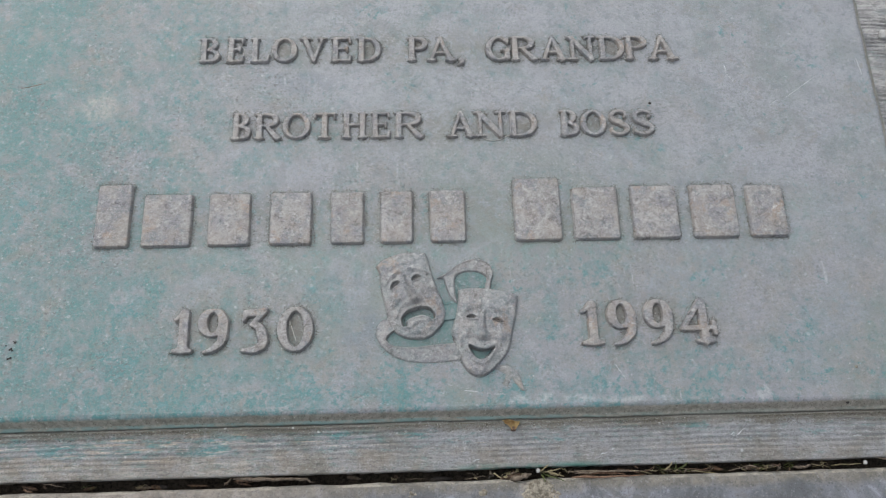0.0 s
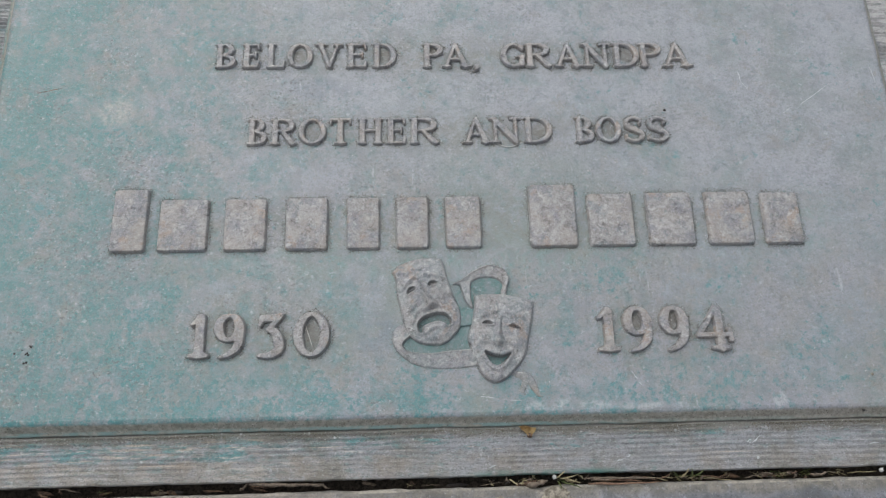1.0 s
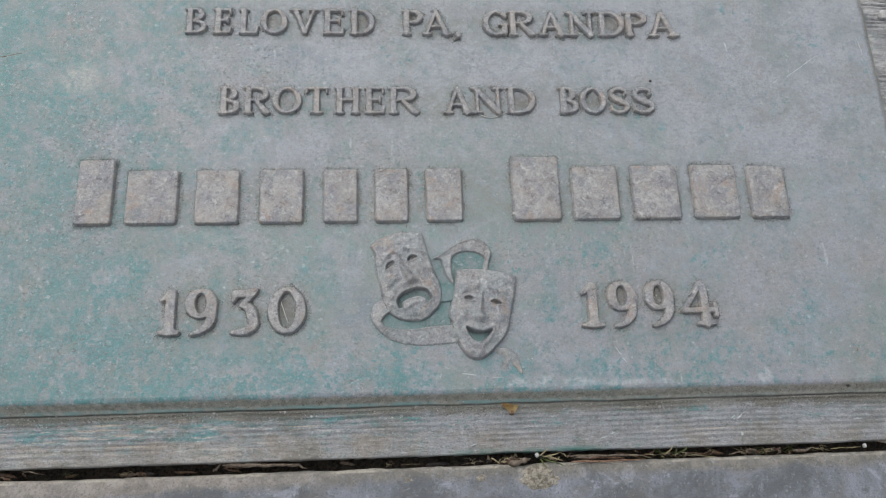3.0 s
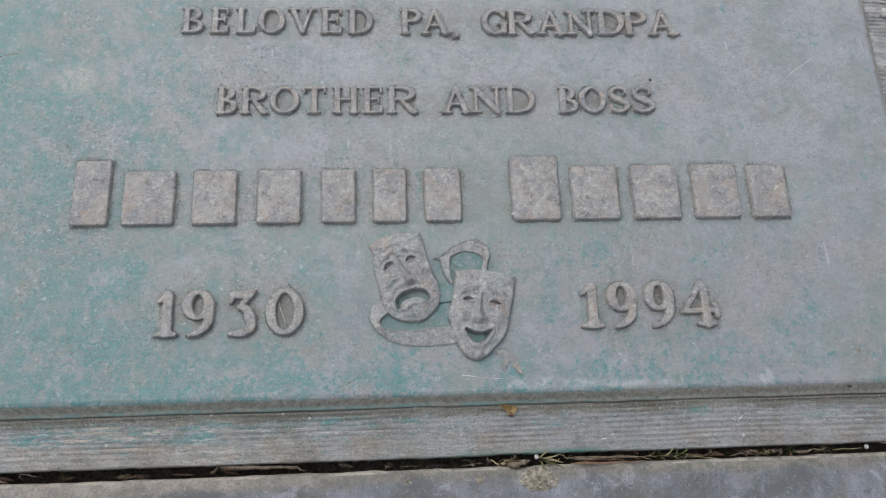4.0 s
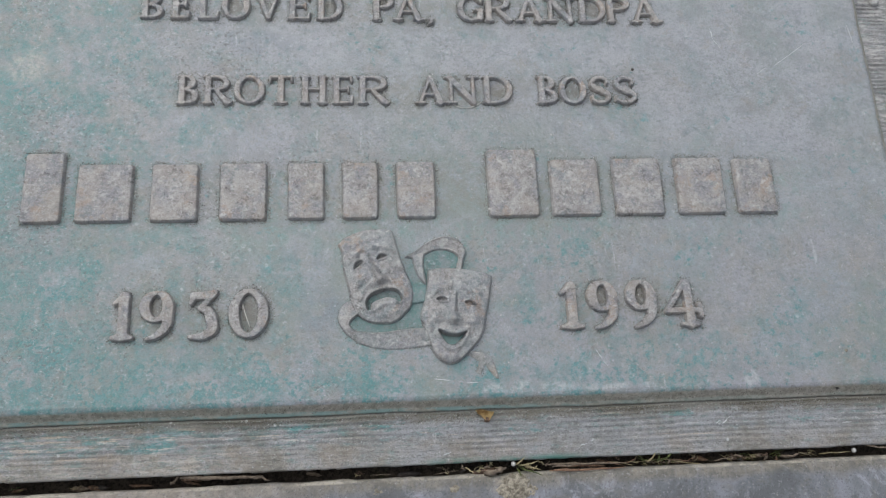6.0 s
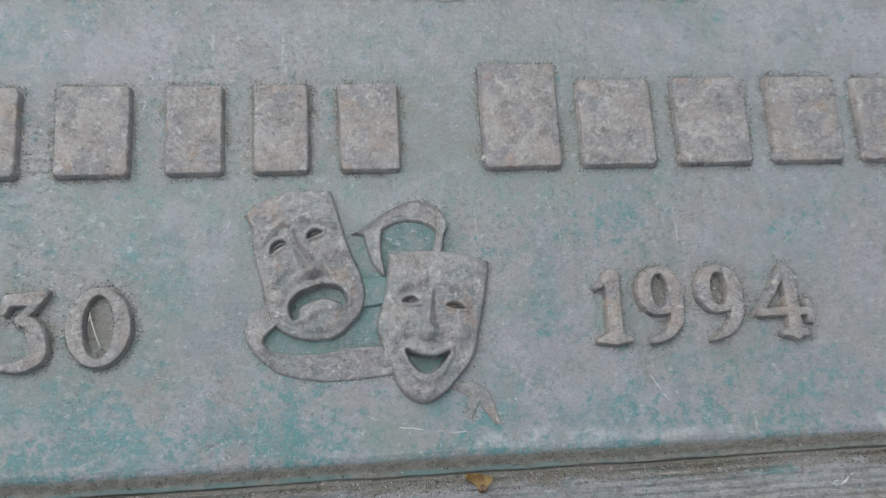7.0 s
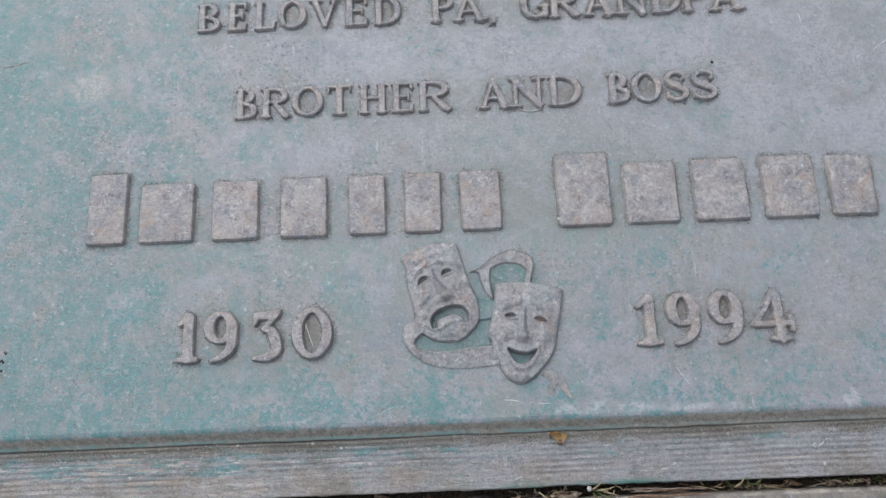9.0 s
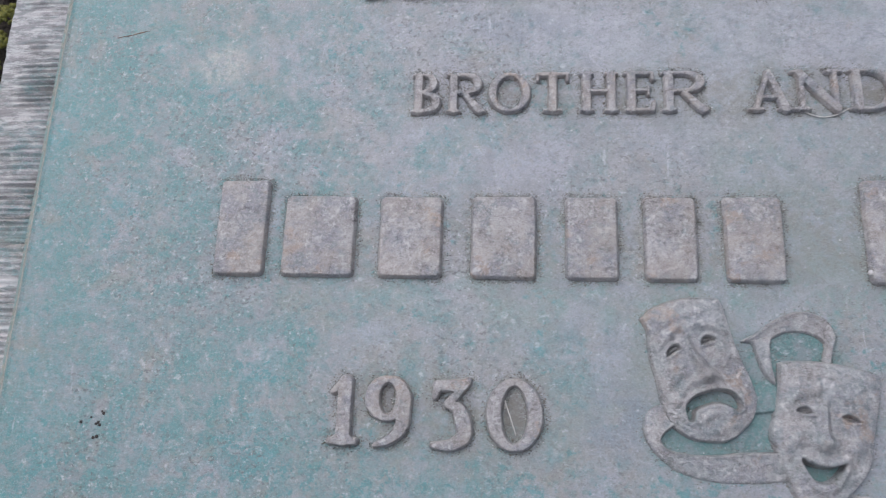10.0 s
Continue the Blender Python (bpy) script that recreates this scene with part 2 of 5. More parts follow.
    rims = s.calc("MULTIPLY", s.ramp(s.noise(470, 5, 0.72), 0.565, 0.64), swarm)
    col = s.mix(s.calc("MULTIPLY", rims, 0.6), col, (0.47, 0.475, 0.48))
    torn = s.calc("MULTIPLY", s.ramp(s.noise(170, 8, 0.82, s.stretch(1, 1.5, 1), 0.6), 0.50, 0.60), s.calc("MAXIMUM", gnawed, 0.3))
    col = s.mix(s.calc("MULTIPLY", torn, 0.5), col, (0.135, 0.142, 0.155))
    # dull grey scabs that break up the green, a few millimetres across
    scab = s.calc("MULTIPLY", s.ramp(s.noise(95, 8, 0.8, warp=0.5), 0.49, 0.58), s.ramp(s.noise(12, 4, 0.6), 0.42, 0.58, 0.35, 1.0))
    col = s.mix(s.calc("MULTIPLY", scab, 0.6), col, (0.205, 0.213, 0.222))
    col = s.mix(s.ramp(grit, 0.53, 0.65, 0, 0.42), col, (0.115, 0.12, 0.11))
    speck = s.noise(900, 5, 0.8)
    col = s.mix(s.ramp(speck, 0.54, 0.65, 0, 0.46), col, (0.10, 0.105, 0.09))
    col = s.mix(s.ramp(grain, 0.53, 0.68, 0, 0.36), col, (0.11, 0.115, 0.105))
    col = s.mix(s.ramp(grain, 0.47, 0.32, 0, 0.26), col, (0.48, 0.49, 0.50))
    return col, fine, ((cloud, 0.0012), (mid, 0.0007), (s.noise(330, 6, 0.75), 0.00025), (grit, 0.00024), (grain, 0.00012), (pits, -0.00008))


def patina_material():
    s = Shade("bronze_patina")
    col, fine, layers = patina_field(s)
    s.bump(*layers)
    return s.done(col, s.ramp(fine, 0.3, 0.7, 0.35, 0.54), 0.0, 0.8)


def rim_material():
    """The sloping side of the plate: brown-grey dirt with a line of verdigris along its foot."""
    s = Shade("bronze_rim")
    col, fine, layers = patina_field(s)
    z = s.axis(2)
    dirt = s.ramp(s.calc("ADD", z, s.calc("MULTIPLY", s.calc("SUBTRACT", fine, 0.5), 0.0022)), -0.0002, -0.0014, 0, 0.8)
    col = s.mix(dirt, col, s.mix(s.ramp(s.noise(300, 5, 0.75), 0.35, 0.65), (0.19, 0.165, 0.125), (0.34, 0.31, 0.255)))
    foot = s.calc("MULTIPLY", s.ramp(z, -0.0043, -0.0048), s.ramp(s.noise(160, 6, 0.75, s.stretch(0.4, 1, 1)), 0.40, 0.56, 0.05, 0.75))
    col = s.mix(s.calc("MULTIPLY", foot, s.ramp(s.axis(0), 0.0, 0.12, 1.0, 0.3)), col, (0.15, 0.25, 0.24))
    s.bump(*layers)
    return s.done(col, 0.6, 0.0, 0.45)


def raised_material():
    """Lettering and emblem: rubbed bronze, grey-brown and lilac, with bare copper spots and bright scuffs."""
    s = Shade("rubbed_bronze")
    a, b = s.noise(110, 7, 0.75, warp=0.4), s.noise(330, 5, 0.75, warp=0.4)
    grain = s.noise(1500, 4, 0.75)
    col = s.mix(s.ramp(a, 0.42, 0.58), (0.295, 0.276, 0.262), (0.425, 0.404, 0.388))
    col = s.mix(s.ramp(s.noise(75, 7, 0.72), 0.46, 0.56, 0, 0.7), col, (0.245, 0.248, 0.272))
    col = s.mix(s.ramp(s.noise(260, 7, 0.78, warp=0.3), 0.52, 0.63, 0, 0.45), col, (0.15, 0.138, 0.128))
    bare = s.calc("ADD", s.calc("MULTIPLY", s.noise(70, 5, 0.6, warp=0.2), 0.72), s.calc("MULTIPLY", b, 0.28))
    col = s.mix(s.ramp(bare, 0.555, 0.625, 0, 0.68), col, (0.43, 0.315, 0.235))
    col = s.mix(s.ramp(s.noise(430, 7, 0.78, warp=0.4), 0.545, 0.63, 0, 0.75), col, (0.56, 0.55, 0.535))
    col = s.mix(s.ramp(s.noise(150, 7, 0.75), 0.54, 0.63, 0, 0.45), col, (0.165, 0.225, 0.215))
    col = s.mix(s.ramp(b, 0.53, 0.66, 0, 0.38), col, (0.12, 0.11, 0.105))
    # dark olive at the feet: grime, with the shade of low walls painted in
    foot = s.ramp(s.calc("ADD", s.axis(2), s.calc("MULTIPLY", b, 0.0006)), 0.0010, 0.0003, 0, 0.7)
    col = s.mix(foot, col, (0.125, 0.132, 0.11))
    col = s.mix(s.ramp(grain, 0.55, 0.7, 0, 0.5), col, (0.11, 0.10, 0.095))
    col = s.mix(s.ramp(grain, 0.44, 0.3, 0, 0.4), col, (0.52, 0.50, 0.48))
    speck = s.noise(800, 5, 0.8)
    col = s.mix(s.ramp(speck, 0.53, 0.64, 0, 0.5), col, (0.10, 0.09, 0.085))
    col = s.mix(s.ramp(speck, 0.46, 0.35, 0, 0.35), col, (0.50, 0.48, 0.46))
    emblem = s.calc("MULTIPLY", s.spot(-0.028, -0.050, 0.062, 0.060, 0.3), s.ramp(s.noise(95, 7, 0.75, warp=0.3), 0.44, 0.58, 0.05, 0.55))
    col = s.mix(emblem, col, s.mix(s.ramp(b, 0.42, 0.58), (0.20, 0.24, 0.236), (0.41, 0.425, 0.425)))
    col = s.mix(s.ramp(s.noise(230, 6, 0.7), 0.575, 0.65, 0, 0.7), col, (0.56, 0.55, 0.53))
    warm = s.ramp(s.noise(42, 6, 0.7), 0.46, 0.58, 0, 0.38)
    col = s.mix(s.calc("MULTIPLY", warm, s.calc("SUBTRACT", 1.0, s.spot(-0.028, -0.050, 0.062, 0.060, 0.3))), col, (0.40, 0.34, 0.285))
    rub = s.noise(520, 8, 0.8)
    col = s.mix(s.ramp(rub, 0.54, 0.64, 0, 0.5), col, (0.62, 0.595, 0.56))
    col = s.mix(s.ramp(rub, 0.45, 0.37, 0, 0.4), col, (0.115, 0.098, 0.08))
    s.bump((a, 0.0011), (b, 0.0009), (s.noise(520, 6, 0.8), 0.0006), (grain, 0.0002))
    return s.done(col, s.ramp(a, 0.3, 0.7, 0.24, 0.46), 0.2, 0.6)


def ledge_material():
    """Ribbed base casting: grey-brown, with drawn-out streaks of copper, white and verdigris along the ribs."""
    s = Shade("ribbed_bronze")
    v = s.stretch(0.11, 1, 1)
    w = s.stretch(0.34, 1, 1)
    cloud, grain = s.noise(30, 5, 0.65), s.noise(1100, 3, 0.7)
    st1, st2, st3 = s.noise(420, 4, 0.7, v), s.noise(520, 3, 0.65, s.stretch(0.035, 1, 1)), s.noise(330, 5, 0.75, w)
    x = s.axis(0)
    col = s.mix(s.ramp(cloud, 0.38, 0.62), (0.20, 0.203, 0.198), (0.268, 0.272, 0.282))
    col = s.mix(s.calc("MULTIPLY", s.ramp(st1, 0.47, 0.60, 0, 0.6), s.ramp(s.noise(38, 6, 0.7), 0.4, 0.6, 0.2, 1)), col, (0.315, 0.31, 0.31))
    left = s.calc("ADD", s.ramp(x, 0.03, -0.15, 0.0, 0.075), s.ramp(s.axis(1), -0.120, -0.112, -0.02, 0.02))
    col = s.mix(s.ramp(s.calc("ADD", st3, left), 0.565, 0.65, 0, 0.6), col, (0.105, 0.225, 0.215))
    bare = s.calc("ADD", st2, s.calc("ADD", s.ramp(x, -0.03, -0.2, -0.05, 0.06), s.ramp(s.axis(1), -0.09, -0.05, 0, -0.12)))
    drifts = s.calc("MULTIPLY", s.ramp(s.noise(26, 5, 0.65, s.stretch(0.45, 1.6, 1)), 0.45, 0.56), s.ramp(s.axis(1), -0.1265, -0.1215, 0.25, 1.0))
    col = s.mix(s.calc("MULTIPLY", s.ramp(bare, 0.585, 0.63, 0, 0.9), drifts), col, (0.52, 0.44, 0.355))
    col = s.mix(s.ramp(s.noise(260, 4, 0.7, w), 0.63, 0.7, 0, 0.7), col, (0.46, 0.46, 0.46))
    u = s.stretch(0.32, 1, 1)
    dash, dash2 = s.noise(520, 5, 0.75, u), s.noise(470, 5, 0.75, s.stretch(0.13, 1.07, 1))
    col = s.mix(s.ramp(dash, 0.56, 0.64, 0, 0.7), col, (0.41, 0.41, 0.41))
    upper = s.calc("ADD", s.axis(1), s.calc("MULTIPLY", s.calc("SUBTRACT", s.noise(36, 6, 0.7), 0.5), 0.016))
    upper = s.ramp(upper, -0.1215, -0.1165, 0.12, 1.0)
    col = s.mix(s.calc("MULTIPLY", s.ramp(dash2, 0.57, 0.64, 0, 0.65), upper), col, (0.12, 0.215, 0.20))
    pool = s.calc("ADD", s.noise(95, 6, 0.7, s.stretch(0.38, 1.3, 1), 0.3), s.ramp(x, 0.0, -0.2, -0.07, 0.035))
    col = s.mix(s.calc("MULTIPLY", s.ramp(pool, 0.525, 0.59, 0, 0.85), upper), col, (0.095, 0.235, 0.235))
    crest = s.noise(330, 4, 0.7, s.stretch(0.10, 1.0, 1), 0.2)
    col = s.mix(s.calc("MULTIPLY", s.ramp(crest, 0.585, 0.64, 0, 0.85), s.ramp(x, 0.02, -0.2, 0.25, 1.0)), col, (0.56, 0.51, 0.46))
    outer = s.calc("MULTIPLY", s.ramp(upper, 0.6, 0.15), s.ramp(s.noise(48, 6, 0.7), 0.40, 0.56, 0.2, 0.75))
    col = s.mix(s.calc("MULTIPLY", outer, s.ramp(x, 0.08, -0.16, 0.3, 1.0)), col, s.mix(s.ramp(s.noise(150, 6, 0.75, w), 0.42, 0.58), (0.265, 0.23, 0.185), (0.39, 0.35, 0.305)))
    col = s.mix(s.ramp(dash, 0.44, 0.33, 0, 0.5), col, (0.10, 0.095, 0.085))
    col = s.mix(s.ramp(s.noise(330, 7, 0.8), 0.54, 0.64, 0, 0.5), col, (0.10, 0.10, 0.09))
    col = s.mix(s.ramp(s.noise(85, 8, 0.78), 0.52, 0.62, 0, 0.45), col, (0.30, 0.30, 0.315))
    scuff = s.noise(210, 6, 0.75, s.stretch(1, 0.55, 1), 0.5)
    col = s.mix(s.ramp(scuff, 0.60, 0.67, 0, 0.6), col, (0.45, 0.45, 0.45))
    shore = s.calc("ADD", s.axis(1), s.calc("MULTIPLY", s.calc("SUBTRACT", s.noise(70, 6, 0.75), 0.5), 0.016))
    col = s.mix(s.calc("MULTIPLY", s.ramp(shore, -0.1122, -0.1072), s.ramp(s.axis(1), -0.095, -0.098, 0.0, 0.75)), col, (0.165, 0.15, 0.12))
    rust = s.calc("MULTIPLY", s.noise(45, 5, 0.7), s.ramp(s.axis(1), -0.112, -0.128, 0.9, 1.1))
    col = s.mix(s.ramp(rust, 0.48, 0.66, 0, 0.35), col, (0.215, 0.17, 0.125))
    grime = s.calc("ADD", s.noise(24, 7, 0.75), s.ramp(x, -0.345, -0.36, 0, 0.05))
    col = s.mix(s.ramp(grime, 0.50, 0.66, 0, 0.55), col, (0.125, 0.115, 0.088))
    col = s.mix(s.ramp(s.noise(380, 4, 0.7, w), 0.6, 0.7, 0, 0.6), col, (0.085, 0.085, 0.08))
    col = s.mix(s.calc("MULTIPLY", s.ramp(s.cells(120), 0.13, 0.07), s.ramp(s.noise(25, 3), 0.52, 0.62, 0, 0.8)), col, (0.55, 0.56, 0.55))
    col = s.mix(s.ramp(grain, 0.53, 0.66, 0, 0.6), col, (0.09, 0.09, 0.085))
    col = s.mix(s.ramp(s.noise(620, 6, 0.8), 0.56, 0.64, 0, 0.6), col, (0.47, 0.47, 0.46))
    col = s.mix(s.ramp(s.noise(560, 6, 0.8, w), 0.55, 0.64, 0, 0.5), col, (0.075, 0.075, 0.07))
    # the end faces have kept a chalky, paler skin, browned in places
    ends = s.calc("MAXIMUM", s.ramp(x, -0.322, -0.327), s.ramp(x, 0.264, 0.268))
    brown = s.ramp(s.noise(19, 6, 0.7), 0.47, 0.6, 0.75, 0.15)
    col = s.mix(s.calc("MULTIPLY", ends, brown), col, s.mix(s.ramp(s.noise(330, 5, 0.75, s.stretch(0.3, 1, 1)), 0.42, 0.58), (0.235, 0.225, 0.215), (0.50, 0.48, 0.46)))
    verd = s.calc("MULTIPLY", s.ramp(s.axis(1), -0.1285, -0.1315), s.calc("MULTIPLY", s.ramp(x, -0.045, 0.0), s.ramp(x, 0.075, 0.04)))
    col = s.mix(s.calc("MULTIPLY", verd, s.ramp(s.noise(120, 6, 0.75, s.stretch(0.4, 1, 1)), 0.4, 0.55, 0.1, 0.85)), col, (0.05, 0.17, 0.14))
    s.bump((st1, 0.0007), (st3, 0.0006), (s.noise(420, 4, 0.7), 0.0006), (grain, 0.0003))
    return s.done(col, 0.62, 0.0, 0.4)


def slab_material():
    """Neighbouring slab: blue-grey top with a tan worn rim."""
    s = Shade("weathered_slab")
    cloud, fine, grain = s.noise(28, 6, 0.65, warp=0.5), s.noise(130, 5, 0.7), s.noise(1000, 3, 0.7)
    col = s.mix(s.ramp(cloud, 0.38, 0.62), (0.11, 0.115, 0.12), (0.205, 0.213, 0.234))
    col = s.mix(s.ramp(fine, 0.58, 0.7, 0, 0.6), col, (0.12, 0.12, 0.13))
    col = s.mix(s.ramp(s.noise(60, 6, 0.75, warp=0.8), 0.55, 0.64, 0, 0.7), col, (0.31, 0.32, 0.35))
    rim = s.calc("ADD", s.axis(1), s.calc("MULTIPLY", s.calc("SUBTRACT", cloud, 0.5), 0.016))
    col = s.mix(s.ramp(rim, -0.1475, -0.1415, 0, 0.75), col, s.mix(s.ramp(fine, 0.4, 0.65), (0.125, 0.11, 0.082), (0.235, 0.205, 0.155)))
    rosy = s.calc("MULTIPLY", s.ramp(s.axis(0), -0.06, -0.16), s.ramp(s.noise(34, 6, 0.7), 0.36, 0.56, 0.55, 0.95))
    rosy = s.calc("MULTIPLY", rosy, s.ramp(rim, -0.1490, -0.1445))
    col = s.mix(rosy, col, s.mix(s.ramp(fine, 0.4, 0.62), (0.205, 0.178, 0.15), (0.295, 0.262, 0.226)))
    lip = s.calc("MULTIPLY", s.ramp(s.axis(1), -0.1404, -0.1394), s.ramp(s.noise(40, 6, 0.75), 0.42, 0.58, 0.1, 0.8))
    col = s.mix(lip, col, (0.44, 0.40, 0.33))
    col = s.mix(s.calc("MULTIPLY", s.spot(0.0181, -0.1434, 0.016, 0.010, 0.8), s.ramp(s.noise(260, 6, 0.78), 0.4, 0.6, 0.2, 0.9)), col, (0.33, 0.295, 0.24))
    drip = s.noise(120, 6, 0.7, s.stretch(1, 0.22, 1), 0.3)
    col = s.mix(s.ramp(drip, 0.53, 0.66, 0, 0.22), col, (0.30, 0.305, 0.345))
    col = s.mix(s.ramp(drip, 0.46, 0.34, 0, 0.28), col, (0.105, 0.103, 0.115))
    col = s.mix(s.ramp(s.noise(190, 7, 0.78), 0.55, 0.65, 0, 0.5), col, (0.09, 0.09, 0.09))
    col = s.mix(s.calc("MULTIPLY", s.ramp(s.cells(110), 0.10, 0.05), 0.3), col, (0.4, 0.4, 0.4))
    col = s.mix(s.ramp(s.noise(45, 8, 0.78, warp=0.3), 0.52, 0.62, 0, 0.5), col, (0.15, 0.14, 0.125))
    col = s.mix(s.ramp(grain, 0.53, 0.66, 0, 0.6), col, (0.07, 0.07, 0.07))
    col = s.mix(s.ramp(s.noise(480, 6, 0.8), 0.56, 0.65, 0, 0.5), col, (0.36, 0.36, 0.36))
    s.bump((cloud, 0.0015), (fine, 0.0008), (grain, 0.0003))
    return s.done(col, 0.65, 0.0, 0.35)


def soil_material():
    s = Shade("dark_soil")
    # bare earth round the stones, thinning raggedly into lawn
    dx, dy = s.calc("DIVIDE", s.axis(0), 1.35), s.calc("SUBTRACT", s.axis(1), 0.0)
    away = s.calc("SQRT", s.calc("ADD", s.calc("MULTIPLY", dx, dx), s.calc("MULTIPLY", dy, dy)))
    away = s.calc("ADD", away, s.calc("MULTIPLY", s.calc("SUBTRACT", s.noise(7, 7, 0.75), 0.5), 1.1))
    near = s.ramp(away, 0.42, 0.66)
    a, b = s.noise(60, 6, 0.7), s.noise(500, 5, 0.75)
    col = s.mix(s.ramp(b, 0.35, 0.65), (0.012, 0.010, 0.008), (0.065, 0.053, 0.041))
    col = s.mix(s.ramp(a, 0.55, 0.7, 0, 0.6), col, (0.035, 0.04, 0.015))
    lawn = s.mix(s.ramp(s.noise(3, 6, 0.7), 0.35, 0.65), (0.05, 0.075, 0.025), (0.09, 0.11, 0.04))
    lawn = s.mix(s.ramp(s.noise(160, 6, 0.78), 0.42, 0.6), lawn, (0.03, 0.042, 0.014))
    lawn = s.mix(s.ramp(s.noise(11, 6, 0.75), 0.52, 0.66, 0, 0.6), lawn, (0.11, 0.10, 0.05))
    col = s.mix(near, col, lawn)
    s.bump((a, 0.004), (b, 0.0015))
    return s.done(col, 0.9, 0.0, 0.2)


def plain_material(name, dark, light, scale, rough=0.7, relief=0.0003):
    s = Shade(name)
    n = s.noise(scale, 5, 0.7)
    col = s.mix(s.ramp(n, 0.35, 0.65), dark, light)
    col = s.mix(s.calc("MULTIPLY", s.rand(), 0.35), col, dark)
    s.bump((n, relief))
    return s.done(col, rough, 0.0, 0.4)


M_PATINA, M_RIM, M_RAISED, M_LEDGE, M_SLAB, M_SOIL = patina_material(), rim_material(), raised_material(), ledge_material(), slab_material(), soil_material()
M_LEAF = plain_material("dry_leaf", (0.26, 0.15, 0.05), (0.62, 0.47, 0.22), 260, 0.5)
M_TWIG = plain_material("dry_twig", (0.075, 0.055, 0.04), (0.235, 0.185, 0.135), 500)
M_BARK = plain_material("wood_chip", (0.045, 0.028, 0.02), (0.21, 0.13, 0.08), 380)
M_NEEDLE = plain_material("red_brown_stem", (0.11, 0.06, 0.038), (0.27, 0.165, 0.105), 420)
M_GRASS = plain_material("green_grass", (0.03, 0.042, 0.012), (0.15, 0.17, 0.05), 300, 0.55)
M_STRAW = plain_material("dead_grass", (0.20, 0.16, 0.08), (0.42, 0.36, 0.22), 300, 0.6)
M_MOSS = plain_material("moss", (0.05, 0.06, 0.01), (0.20, 0.19, 0.035), 400, 0.85, 0.001)
M_WHITE = plain_material("white_pebble", (0.30, 0.29, 0.27), (0.55, 0.54, 0.52), 500, 0.6)
M_LICHEN = plain_material("lichen_crust", (0.13, 0.112, 0.085), (0.40, 0.36, 0.285), 420, 0.9, 0.0012)
M_GRIT = plain_material("dark_grit", (0.02, 0.018, 0.016), (0.06, 0.05, 0.045), 600, 0.8)
M_FIBRE = plain_material("pale_fibre", (0.45, 0.43, 0.38), (0.62, 0.60, 0.55), 300, 0.5)


# ---- mesh helpers ----
def fbm(x, y, scale, seed=0, octaves=3):
    """Smooth lattice noise on arrays, about -1 to 1."""
    total, amp, norm = np.zeros(np.broadcast(x, y).shape), 1.0, 0.0
    for o in range(octaves):
        u, v = x * scale * 2 ** o + 37.1 * seed, y * scale * 2 ** o + 11.7 * seed
        iu, iv = np.floor(u), np.floor(v)
        fu, fv = u - iu, v - iv
        fu, fv = fu * fu * (3 - 2 * fu), fv * fv * (3 - 2 * fv)

        def lattice(i, j):
            h = np.sin(i * 127.1 + j * 311.7 + o * 74.7 + seed * 19.3) * 43758.5453
            return (h - np.floor(h)) * 2 - 1
        total = total + amp * ((lattice(iu, iv) * (1 - fu) + lattice(iu + 1, iv) * fu) * (1 - fv) + (lattice(iu, iv + 1) * (1 - fu) + lattice(iu + 1, iv + 1) * fu) * fv)
        norm, amp = norm + amp, amp * 0.5
    return total / norm


def smooth(v, lo, hi):
    t = np.clip((v - lo) / (hi - lo), 0, 1)
    return t * t * (3 - 2 * t)


def link_mesh(name, verts, faces, material, parent=None, label="", at=(0, 0, 0), soft=True):
    me = bpy.data.meshes.new(name)
    me.from_pydata([tuple(v) for v in verts], [], [tuple(f) for f in faces])
    me.update()
    if soft:
        me.polygons.foreach_set("use_smooth", np.ones(len(me.polygons), dtype=bool))
    me.materials.append(material)
    ob = new(name, me)
    ob.location = at
    if parent is not None:
        ob.parent = parent
        ob.location = Vector(at) - parent.location
    if label:
        ob["label"] = label
    return ob


def part(name, bm, material, parent=None, label="", at=(0, 0, 0), soft=True):
    me = bpy.data.meshes.new(name)
    bm.to_mesh(me)
    bm.free()
    if soft:
        me.polygons.foreach_set("use_smooth", np.ones(len(me.polygons), dtype=bool))
    me.materials.append(material)
    ob = new(name, me)
    ob.location = at
    if parent is not None:
        ob.parent = parent
        ob.location = Vector(at) - parent.location
    if label:
        ob["label"] = label
    return ob


def grid_faces(ny, nx, keep=None):
    idx = np.arange(ny * nx).reshape(ny, nx)
    f = np.stack([idx[:-1, :-1], idx[:-1, 1:], idx[1:, 1:], idx[1:, :-1]], -1)
    return f[keep] if keep is not None else f.reshape(-1, 4)


